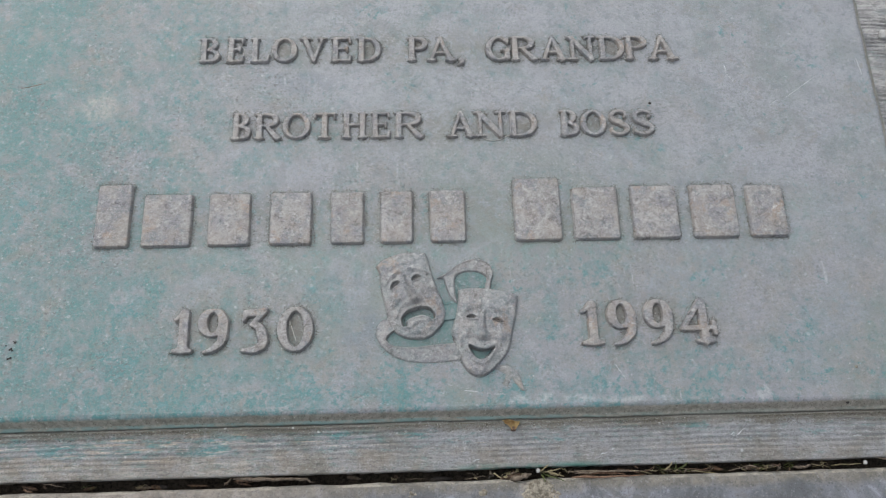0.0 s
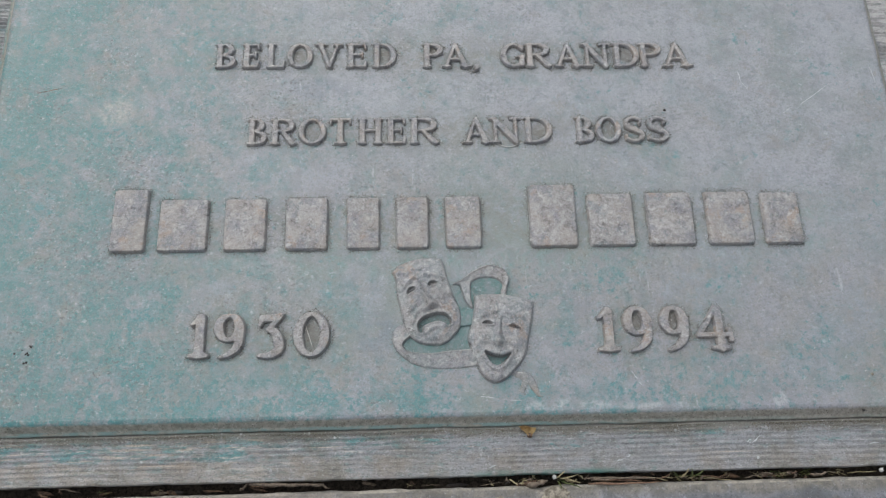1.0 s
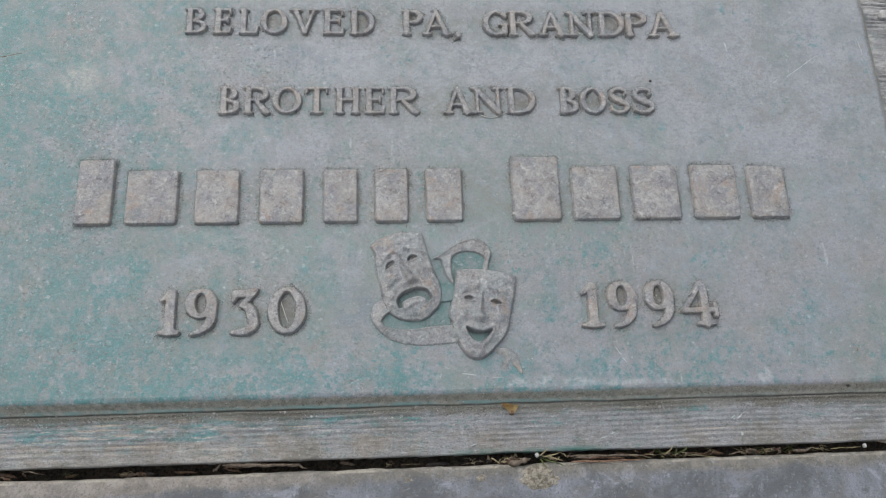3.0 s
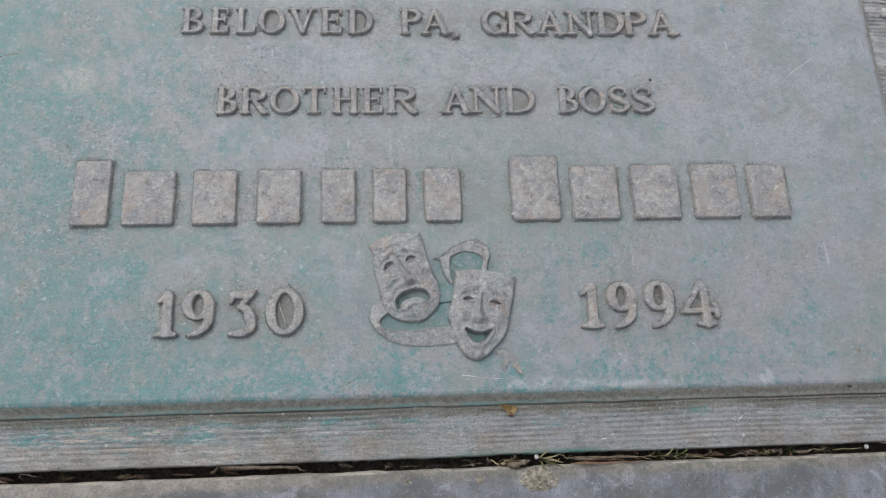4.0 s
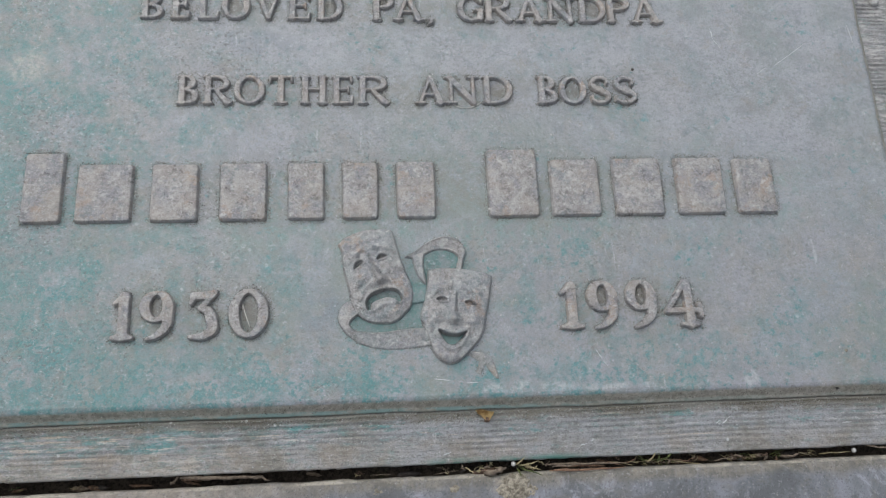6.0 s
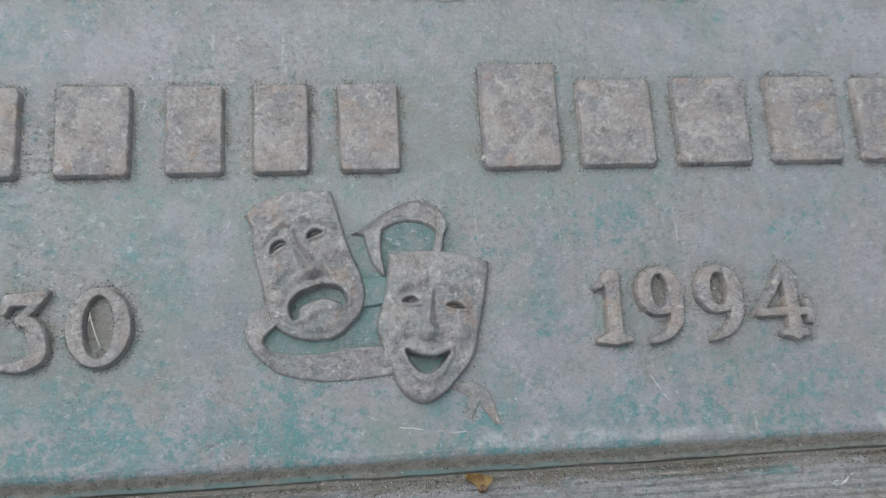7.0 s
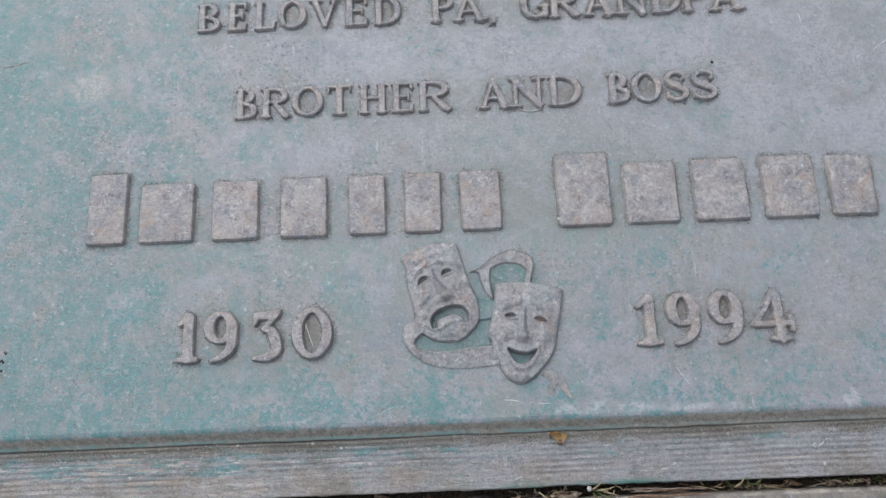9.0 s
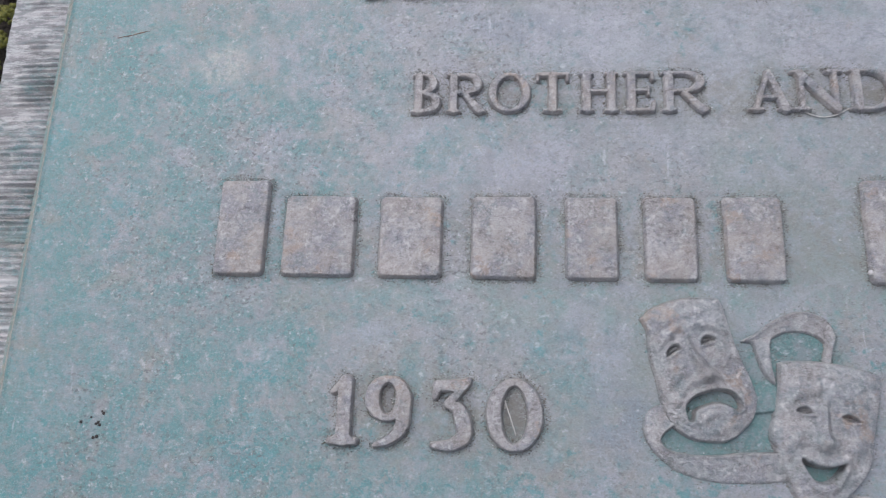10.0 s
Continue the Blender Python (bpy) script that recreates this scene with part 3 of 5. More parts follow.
def relief(name, field, x0, x1, y0, y1, step, material, parent, label="", draft=0.0004, dirty=1.0):
    """A raised casting on the plate: field(X, Y) gives its height in metres and its inner distance."""
    cx, cy = (x0 + x1) / 2, (y0 + y1) / 2
    m = 0.0040
    xs, ys = np.arange(x0 - m, x1 + m, step), np.arange(y0 - m, y1 + m, step)
    X, Y = np.meshgrid(xs, ys)
    h, d = field(X, Y)
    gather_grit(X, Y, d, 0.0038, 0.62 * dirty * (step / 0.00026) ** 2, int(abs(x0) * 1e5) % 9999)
    inside = d > -draft
    z = np.where(inside, h, -0.0006)
    near = inside.copy()
    near[1:] |= inside[:-1]
    near[:-1] |= inside[1:]
    near[:, 1:] |= inside[:, :-1]
    near[:, :-1] |= inside[:, 1:]
    keep = near[:-1, :-1] & near[1:, :-1] & near[:-1, 1:] & near[1:, 1:]
    f = grid_faces(*X.shape, keep)
    used, inv = np.unique(f, return_inverse=True)
    v = np.stack([X.ravel() - cx, Y.ravel() - cy, z.ravel()], -1)[used]
    return link_mesh(name, v.tolist(), inv.reshape(-1, 4).tolist(), material, parent, label, (cx, cy, 0.0))


def inner(X, Y, strokes):
    """Inner distance to the union of strokes; a stroke is a chain of (x, y, half width)."""
    best = np.full(X.shape, -1e3)
    for chain in strokes:
        for (ax, ay, ar), (bx, by, br) in zip(chain, chain[1:]):
            dx, dy = bx - ax, by - ay
            q = max(dx * dx + dy * dy, 1e-12)
            t = np.clip(((X - ax) * dx + (Y - ay) * dy) / q, 0, 1)
            best = np.maximum(best, ar + (br - ar) * t - np.hypot(X - ax - t * dx, Y - ay - t * dy))
    return best


def curve(chain, n=7):
    """A smooth chain through the given points (any number of values each)."""
    c = [np.array(p, dtype=float) for p in chain]
    out = []
    for i in range(len(c) - 1):
        p0, p1, p2, p3 = c[max(i - 1, 0)], c[i], c[i + 1], c[min(i + 2, len(c) - 1)]
        for k in range(n):
            t = k / n
            out.append(tuple(0.5 * (2 * p1 + (p2 - p0) * t + (2 * p0 - 5 * p1 + 4 * p2 - p3) * t * t + (3 * p1 - p0 - 3 * p2 + p3) * t ** 3)))
    out.append(tuple(c[-1]))
    return out


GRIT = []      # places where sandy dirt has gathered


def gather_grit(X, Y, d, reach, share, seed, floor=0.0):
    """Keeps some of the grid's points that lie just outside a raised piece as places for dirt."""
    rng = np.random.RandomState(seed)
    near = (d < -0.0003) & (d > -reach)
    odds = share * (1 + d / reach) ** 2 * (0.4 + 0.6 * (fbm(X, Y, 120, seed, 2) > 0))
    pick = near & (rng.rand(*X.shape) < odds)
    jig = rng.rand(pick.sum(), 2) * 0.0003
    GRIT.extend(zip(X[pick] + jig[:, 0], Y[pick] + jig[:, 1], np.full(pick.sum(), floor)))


def cast(strokes, height, seed=0, draft=0.0004, crown=0.0002):
    def field(X, Y):
        wob = fbm(X, Y, 260, seed, 2) * 0.00016
        d = inner(X, Y, strokes) + wob
        h = height * smooth(d, -draft, 0.00042) + crown * np.clip(d / 0.003, 0, 1) + fbm(X, Y, 500, seed + 3, 2) * 0.0001
        return h, d
    return field


# ---- the bronze marker ----
PX0, PX1, PY0, PY1 = -0.3190, 0.2590, -0.0985, 0.2150       # lip of the raised plate
LX0, LX1, LY0, LY1 = -0.3545, 0.2945, -0.1325, 0.2490       # edge of the ribbed base
LEDGE_Z = -0.0065

plaque = tagged(new("bronze_plaque"), "weathered grey and verdigris bronze grave marker set in the soil", "grave marker")
plaque.location = (-0.03, 0.058, -0.04)


def plate():
    prof = ((0.0066, -0.0095), (0.0066, -0.0056), (0.0061, -0.0051), (0.0051, -0.0048), (0.0043, -0.0042), (0.0033, -0.0029), (0.0021, -0.0014),
            (0.0011, -0.0005), (0.0004, -0.0001), (-0.0010, 0.0))
    nx, ny = 150, 84
    verts, faces, prev = [], [], None
    for off, z in prof:
        x0, x1, y0, y1 = PX0 - off, PX1 + off, PY0 - off, PY1 + off
        loop = [(x0 + (x1 - x0) * i / nx, y0) for i in range(nx)] + [(x1, y0 + (y1 - y0) * i / ny) for i in range(ny)]
        loop += [(x1 - (x1 - x0) * i / nx, y1) for i in range(nx)] + [(x0, y1 - (y1 - y0) * i / ny) for i in range(ny)]
        ids = []
        for x, y in loop:
            w = 0.0004 * noise.noise(Vector((x * 60, y * 60, 3 + off * 40))) + 0.0003 * noise.noise(Vector((x * 240, y * 240, 1)))
            ids.append(len(verts))
            verts.append((x + w - plaque.location.x, y + w - plaque.location.y, z + w * 0.4 - plaque.location.z))
        if prev:
            n = len(ids)
            faces += [(prev[i], prev[(i + 1) % n], ids[(i + 1) % n], ids[i]) for i in range(n)]
        prev = ids
    faces.append(tuple(prev))
    ob = link_mesh("plate", verts, faces, M_PATINA, plaque, "raised bronze field, grey with verdigris drifts", plaque.location)
    ob.data.polygons[len(faces) - 1].use_smooth = False
    ob.data.materials.append(M_RIM)
    for f in ob.data.polygons:
        f.material_index = 0 if f.index == len(faces) - 1 else 1
    return ob


def ledge():
    step_y = 0.0004
    ys = np.arange(LY0 - 0.0022, LY1 + 0.0022, step_y)
    xs = np.unique(np.concatenate([np.arange(LX0 - 0.0022, PX0 + 0.004, 0.0008), np.arange(PX0 + 0.004, PX1 - 0.004, 0.004), np.arange(PX1 - 0.004, LX1 + 0.0022, 0.0008)]))
    X, Y = np.meshgrid(xs, ys)
    wave = Y + 0.0006 * fbm(X, Y, 9, 2, 2) + 0.0004 * fbm(X, Y, 40, 5, 2)
    amp = 0.15 + 0.85 * smooth(fbm(X * 0.5, Y, 70, 7, 2), -0.45, 0.5)
    ribs = (np.sin(wave * 2 * math.pi / 0.0029 + 1.6 * fbm(X * 0.15, Y, 90, 12, 2)) * 0.00030 + 0.00030 * fbm(X * 0.04, Y, 900, 21, 2)) + np.sin(wave * 2 * math.pi / 0.00113 + 2 * fbm(X * 0.1, Y, 300, 9, 1)) * 0.00012
    edge = np.minimum(np.minimum(X - LX0, LX1 - X), np.minimum(Y - LY0, LY1 - Y)) + 0.0005 * fbm(X, Y, 55, 4, 3) + 0.0004 * fbm(X, Y, 260, 14, 2)
    fade = smooth(edge, 0.001, 0.011)
    ends = smooth(np.maximum(PX0 - X, X - PX1), 0.0, 0.004)
    ribs = 1.1 * ribs * (1 + 1.1 * ends * smooth(edge, 0.004, 0.016))
    Z = LEDGE_Z + ribs * amp * (0.25 + 0.75 * fade) - 0.0012 * (1 - smooth(edge, 0.0, 0.02)) + 0.0003 * fbm(X, Y, 60, 6, 3)
    foot = np.maximum(np.maximum(PX0 - X, X - PX1), np.maximum(PY0 - Y, Y - PY1)) - 0.0066
    Z = Z - (0.0006 + 0.0007 * fbm(X, Y, 30, 17, 3)) * np.exp(-(np.maximum(foot, 0) / 0.0012) ** 2)
    Z = np.where(edge < 0.0012, Z - 0.0014 * (1 - np.clip(edge / 0.0012, 0, 1)) ** 2, Z)
    Z = np.where(edge < 0, LEDGE_Z - 0.032, Z)
    in_plate = (X > PX0 - 0.004) & (X < PX1 + 0.004) & (Y > PY0 - 0.004) & (Y < PY1 + 0.004)
    keep = ~(in_plate[:-1, :-1] & in_plate[1:, 1:] & in_plate[:-1, 1:] & in_plate[1:, :-1])
    f = grid_faces(*X.shape, keep)
    used, inv = np.unique(f, return_inverse=True)
    p = plaque.location
    v = np.stack([X.ravel() - p.x, Y.ravel() - p.y, Z.ravel() - p.z], -1)[used]
    return link_mesh("ledge", v.tolist(), inv.reshape(-1, 4).tolist(), M_LEDGE, plaque, "finely ribbed bronze base with copper streaks", p)


plate()
ledge()


# ---- lettering ----
def glyph(ch, W, H, bold=1.0):
    """Strokes of a serifed roman capital or figure, in a box W wide and H high."""
    a, b = 0.074 * H * bold, 0.036 * H * bold
    out = []

    def bar(x0, y0, x1, y1, r0, r1=None):
        out.append([(x0, y0, r0), (x1, y1, r0 if r1 is None else r1)])

    def serif(x, y, half):
        out.append([(x - half, y, b * 0.85), (x, y, b * 1.15), (x + half, y, b * 0.85)])

    def stem(x, r=a, foot=True, head=True, half=None):
        bar(x, a * 0.8, x, H - a * 0.8, r)
        half = half or a + 0.075 * H
        if foot:
            serif(x, b, half)
        if head:
            serif(x, H - b, half)

    def arc(cx, cy, rx, ry, t0, t1, n=18, heavy=a, light=b):
        chain = []
        for i in range(n + 1):
            t = radians(t0 + (t1 - t0) * i / n)
            chain.append((cx + rx * math.cos(t), cy + ry * math.sin(t), light + (heavy - light) * abs(math.cos(t)) ** 1.4))
        out.append(chain)

    left = a + 0.07 * H
    if ch in "BPRDEL":
        stem(left, half=left - b)
        if ch in "PR":
            bar(left, H - b, 0.45 * W, H - b, b)
            arc(0.45 * W, 0.73 * H, (0.50 if ch == "P" else 0.40) * W - a * 0.4, 0.27 * H - b, 90, -90)
            bar(left, 0.46 * H + b, 0.45 * W, 0.46 * H + b, b)
        if ch == "R":
            out.append(curve([(0.48 * W, 0.46 * H, a * 0.7), (0.80 * W, 0.10 * H, a * 0.95), (0.93 * W, b, b), (W - b, b * 1.3, b * 0.7)]))
        if ch == "B":
            bar(left, H - b, 0.45 * W, H - b, b)
            arc(0.45 * W, 0.75 * H, 0.43 * W - a, 0.25 * H - b, 90, -90)
            bar(left, 0.51 * H, 0.45 * W, 0.51 * H, b)
            arc(0.45 * W, 0.27 * H, 0.55 * W - a, 0.26 * H - b, 90, -90)
            bar(left, b, 0.45 * W, b, b)
        if ch == "D":
            bar(left, H - b, 0.4 * W, H - b, b)
            arc(0.4 * W, 0.5 * H, 0.6 * W - a, 0.5 * H - b, 90, -90)
            bar(left, b, 0.4 * W, b, b)
        if ch == "E":
            out.append([(left, H - b, b), (W * 0.88, H - b, b), (W * 0.9, 0.80 * H, b * 0.8)])
            bar(left, 0.53 * H, 0.74 * W, 0.53 * H, b)
            bar(0.76 * W, 0.43 * H, 0.76 * W, 0.63 * H, b * 0.8)
        if ch in "EL":
            out.append([(left, b, b), (W - 1.6 * b, b, b * 1.1), (W - b, 0.25 * H, b * 0.8)])
    elif ch in "O0":
        arc(0.5 * W, 0.5 * H, 0.5 * W - a, 0.5 * H - b, 0, 360, 40)
    elif ch == "V":
        out.append([(0.17 * W, H - b, a * 0.95), (0.53 * W, a * 0.6, a * 0.75)])
        bar(0.85 * W, H - b, 0.53 * W, a * 0.6, b * 1.2)
        serif(0.17 * W, H - b, 0.17 * W)
        serif(0.85 * W, H - b, 0.15 * W)
    elif ch == "A":
        bar(0.15 * W, b, 0.47 * W, H - b, b * 1.25)
        out.append([(0.47 * W, H - b, a * 0.75), (0.82 * W, b, a * 1.0)])
        bar(0.27 * W, 0.34 * H, 0.70 * W, 0.34 * H, b)
        serif(0.15 * W, b, 0.14 * W)
        serif(0.83 * W, b, 0.16 * W)
    elif ch == ",":
        out.append([(0.6 * W, 0.05 * H, a * 0.9), (0.7 * W, -0.04 * H, a * 0.6), (0.2 * W, -0.13 * H, b * 0.6)])
    elif ch == "G":
        arc(0.53 * W, 0.5 * H, 0.53 * W - a, 0.5 * H - b, 48, 318, 30)
        bar(0.88 * W, 0.75 * H, 0.88 * W, 0.88 * H, b)
        bar(0.86 * W, 0.12 * H, 0.86 * W, 0.42 * H, a * 0.95)
        serif(0.82 * W, 0.43 * H, 0.17 * W)
    elif ch == "N":
        bar(0.17 * W, b, 0.17 * W, H - b, b * 1.25)
        bar(0.84 * W, b, 0.84 * W, H - b, b * 1.25)
        bar(0.15 * W, H - a * 0.8, 0.84 * W, a * 0.6, a)
        serif(0.17 * W, b, 0.15 * W)
        serif(0.10 * W, H - b, 0.10 * W)
        serif(0.84 * W, H - b, 0.15 * W)
    elif ch == "T":
        stem(0.5 * W, head=False)
        bar(b, H - b, W - b, H - b, b * 1.1)
        bar(b, H - b, 0.06 * W, 0.80 * H, b * 0.8)
        bar(W - b, H - b, 0.94 * W, 0.80 * H, b * 0.8)
    elif ch == "H":
        stem(left * 0.95, half=left - b)
        stem(W - left * 0.95, half=left - b)
        bar(left, 0.52 * H, W - left, 0.52 * H, b)
    elif ch == "S":
        chain = []
        for i in range(15):
            t = radians(32 + 238 * i / 14)
            chain.append((0.5 * W + 0.37 * W * math.cos(t), 0.74 * H + (0.26 * H - b) * math.sin(t), b + (a - b) * (i / 14) ** 0.9))
        for i in range(1, 15):
            t = radians(90 - 242 * i / 14)
            chain.append((0.48 * W + 0.42 * W * math.cos(t), 0.26 * H + (0.25 * H - b) * math.sin(t), a + (b - a) * (i / 14) ** 0.9))
        out.append(chain)
        bar(0.83 * W, 0.72 * H, 0.83 * W, 0.90 * H, b * 0.9)
        bar(0.09 * W, 0.12 * H, 0.08 * W, 0.28 * H, b * 0.9)
    elif ch == "1":
        bar(0.55 * W, a, 0.55 * W, H - a, a)
        out.append([(0.55 * W, H - a * 0.8, a * 0.8), (0.10 * W, 0.76 * H, b * 0.8)])
        serif(0.52 * W, b * 1.3, 0.46 * W)
        out.append([(0.2 * W, b * 1.3, b), (0.55 * W, b * 2.2, a * 1.1), (0.86 * W, b * 1.3, b)])
    elif ch == "9":
        arc(0.48 * W, 0.68 * H, 0.48 * W - a, 0.32 * H - b, 0, 360, 30)
        out.append(curve([(W - a * 1.1, 0.70 * H, a), (W - a * 1.2, 0.52 * H, a), (0.78 * W, 0.28 * H, a * 0.9), (0.55 * W, 0.11 * H, a * 0.65), (0.25 * W, b * 0.5, b * 0.7)]))
    elif ch == "3":
        out.append([(0.10 * W, 0.72 * H, b * 0.8), (0.17 * W, 0.88 * H, a * 0.7), (0.55 * W, 0.88 * H, a * 0.85), (0.92 * W, 0.96 * H, b * 0.6)])
        bar(0.88 * W, 0.94 * H, 0.45 * W, 0.63 * H, b * 1.2)
        out.append(curve([(0.42 * W, 0.62 * H, b * 1.1), (0.68 * W, 0.56 * H, a * 0.9), (W - a * 1.1, 0.38 * H, a * 1.05), (0.82 * W, 0.18 * H, a * 0.95), (0.5 * W, 0.06 * H, a * 0.75), (0.08 * W, b, b * 0.8)]))
    elif ch == "4":
        bar(0.60 * W, H - b, 0.06 * W, 0.35 * H, b * 1.1)
        bar(0.06 * W, 0.34 * H, 0.93 * W, 0.34 * H, b * 1.2)
        bar(0.66 * W, b, 0.62 * W, H - a, a * 0.9)
        bar(0.95 * W, 0.22 * H, 0.92 * W, 0.46 * H, b)
        serif(0.66 * W, b, 0.22 * W)
    return out


def lettering(word_letters, y0, y1, name, label, tall, bold=1.0, step=0.00026):
    """Raised letters of one line: (letter, its two edges in millimetres)."""
    for i, (ch, e0, e1) in enumerate(word_letters):
        x0, x1 = e0 / 1000, e1 / 1000
        g = [[(x0 + px, y0 + py, r) for px, py, r in chain] for chain in glyph(ch, x1 - x0, y1 - y0, bold)]
        low = y0 - (0.004 if ch == "," else 0.001)
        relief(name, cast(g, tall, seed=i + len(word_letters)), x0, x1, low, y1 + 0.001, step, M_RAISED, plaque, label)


lettering((("B", -184.8, -171.2), ("E", -167.4, -155.7), ("L", -151.8, -139.1), ("O", -138.1, -121.4), ("V", -119.4, -102.6), ("E", -99.6, -85.7), ("D", -82.7, -66.7), ("P", -49.6, -36.4),
           ("A", -36.4, -18.1), (",", -16.6, -12), ("G", 2.4, 18.9), ("R", 18.8, 36.5), ("A", 38.5, 56.3), ("N", 57.3, 75.2), ("D", 77.3, 95.2), ("P", 95.2, 110.1),
           ("A", 111.2, 130.4)),
          0.1252, 0.1432, "letter", "raised serif capital letter", 0.0023, 1.38)
lettering((("B", -161.2, -148.6), ("R", -146.6, -130), ("O", -129.1, -111.4), ("T", -109.4, -95.6), ("H", -91.6, -75.7), ("E", -73.7, -60.7), ("R", -58.7, -39.6), ("A", -24.4, -7.1),
           ("N", -7.1, 12.4), ("D", 14.4, 33), ("B", 47.5, 60), ("O", 61, 77.8), ("S", 79.9, 92.5), ("S", 94.6, 108.4)),
          0.0700, 0.0881, "letter", "raised serif capital letter", 0.0023, 1.38)
lettering((("1", -186.6, -176.1), ("9", -173.2, -155), ("3", -148.3, -132.8), ("0", -127.5, -106.5)),
          -0.0646, -0.0383, "numeral", "raised old-style numeral", 0.0029, 1.48)
lettering((("1", 50.1, 62.5), ("9", 65.6, 83.3), ("9", 87.5, 105.3), ("4", 109.5, 130.6)),
          -0.0653, -0.0382, "numeral", "raised old-style numeral", 0.0029, 1.40)


def nameplate_bars():
    """The largest line stands as plain raised bars, each as wide and high as its letter."""
    for i, (e0, e1, top) in enumerate(((-239.9, -216.3, 40.2), (-212.6, -179.2, 33.5), (-173, -144.5, 33.3), (-136.3, -107.4, 33.6), (-99.1, -76.3, 33.4), (-68.9, -46.4, 33.6),
                                       (-38.8, -14.1, 33.8), (12.5, 45.4, 40.9), (48.9, 81.2, 34.5), (85.9, 118.6, 34.8), (123.4, 155.4, 35.1), (159.6, 186.1, 34.3))):
        cx, hw, h = (e0 + e1) / 2000, (e1 - e0) / 2000 * 0.88, top / 1000
        r = 0.0022

        def field(X, Y, cx=cx, hw=hw, h=h, i=i):
            qx, qy = np.abs(X - cx) - hw + r, np.abs(Y - h / 2) - h / 2 + r
            d = r - np.hypot(np.maximum(qx, 0), np.maximum(qy, 0)) - np.minimum(np.maximum(qx, qy), 0) + fbm(X, Y, 200, i, 2) * 0.0002
            return 0.0026 * smooth(d, -0.0004, 0.0008) + 0.0004 * np.clip(d / 0.004, 0, 1) + fbm(X, Y, 300, i + 5, 3) * 0.00022, d
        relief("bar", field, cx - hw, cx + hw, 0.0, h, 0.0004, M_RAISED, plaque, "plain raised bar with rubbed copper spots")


nameplate_bars()


# ---- emblem: two theatre masks and a ribbon ----
def to_local(cx, cy, turn):
    c, s = math.cos(radians(turn)), math.sin(radians(turn))
    return lambda X, Y: ((X * 1000 - cx) * c + (Y * 1000 - cy) * s, -(X * 1000 - cx) * s + (Y * 1000 - cy) * c)


def ring_depth(U, V, ring):
    """Inner distance to a closed outline."""
    d2 = np.full(U.shape, 1e9)
    inside = np.zeros(U.shape, dtype=bool)
    for (ax, ay), (bx, by) in zip(ring, ring[1:] + ring[:1]):
        dx, dy = bx - ax, by - ay
        q = max(dx * dx + dy * dy, 1e-9)
        t = np.clip(((U - ax) * dx + (V - ay) * dy) / q, 0, 1)
        d2 = np.minimum(d2, (U - ax - t * dx) ** 2 + (V - ay - t * dy) ** 2)
        if abs(dy) > 1e-9:
            inside ^= ((ay > V) != (by > V)) & (U < dx * (V - ay) / dy + ax)
    return np.where(inside, 1, -1) * np.sqrt(d2)


def mask_field(frame_of, brow_line, jaw_line, base, dome, nose, ridges, eyes, holes, seed):
    """A face cast in relief: an outline of brow line and jaw line, rounded ridges and hollows, and holes cut through it; millimetres."""
    ring = curve(brow_line)[:-1] + curve(jaw_line)[:-1]

    def field(X, Y):
        U, V = frame_of(X, Y)
        d = ring_depth(U, V, ring) + 0.12 * fbm(X, Y, 300, seed, 2)
        hole = np.full(U.shape, 9.0)
        for chain in holes:
            hole = np.minimum(hole, -inner(U, V, [curve(chain)]))
        eye = -np.max([inner(U, V, [curve(chain)]) for chain in eyes], axis=0)
        h = base * smooth(d, -0.5, 0.6) + dome * (1 - np.exp(-np.clip(d, 0, 99) / 4.0))
        for chain, wide, tall in ridges:
            away = np.maximum(-inner(U, V, [curve([(*p, 0.0) for p in chain])]), 0)
            h = h + 1.35 * tall * np.exp(-(away / (0.9 * wide)) ** 2) * smooth(d, 0.3, 3.5)
        lift = inner(U, V, [curve(nose)])
        h = h + 2.1 * smooth(lift, -0.5, 1.5) + 1.7 * smooth(lift, 0.9, 2.7)
        h = h + 0.5 * np.exp(-((hole - 1.1) / 0.8) ** 2) * smooth(d, 0, 1.5)
        h = h + 0.55 * np.exp(-((eye - 0.9) / 0.55) ** 2) - 2.5 * smooth(eye, 0.5, -0.2) + 1.3 * smooth(eye, -0.3, -0.85)
        h = h + (0.12 * fbm(X, Y, 150, seed, 3) + 0.15 * fbm(X, Y, 420, seed + 1, 2) + 0.16 * fbm(X, Y, 1000, seed + 4, 1)) * smooth(d, 0, 1)
        h = np.where(hole < 0.8, h * smooth(hole, -0.25, 0.8), h)
        return 0.96 * h / 1000, np.minimum(d, hole + 0.1) / 1000
    return field


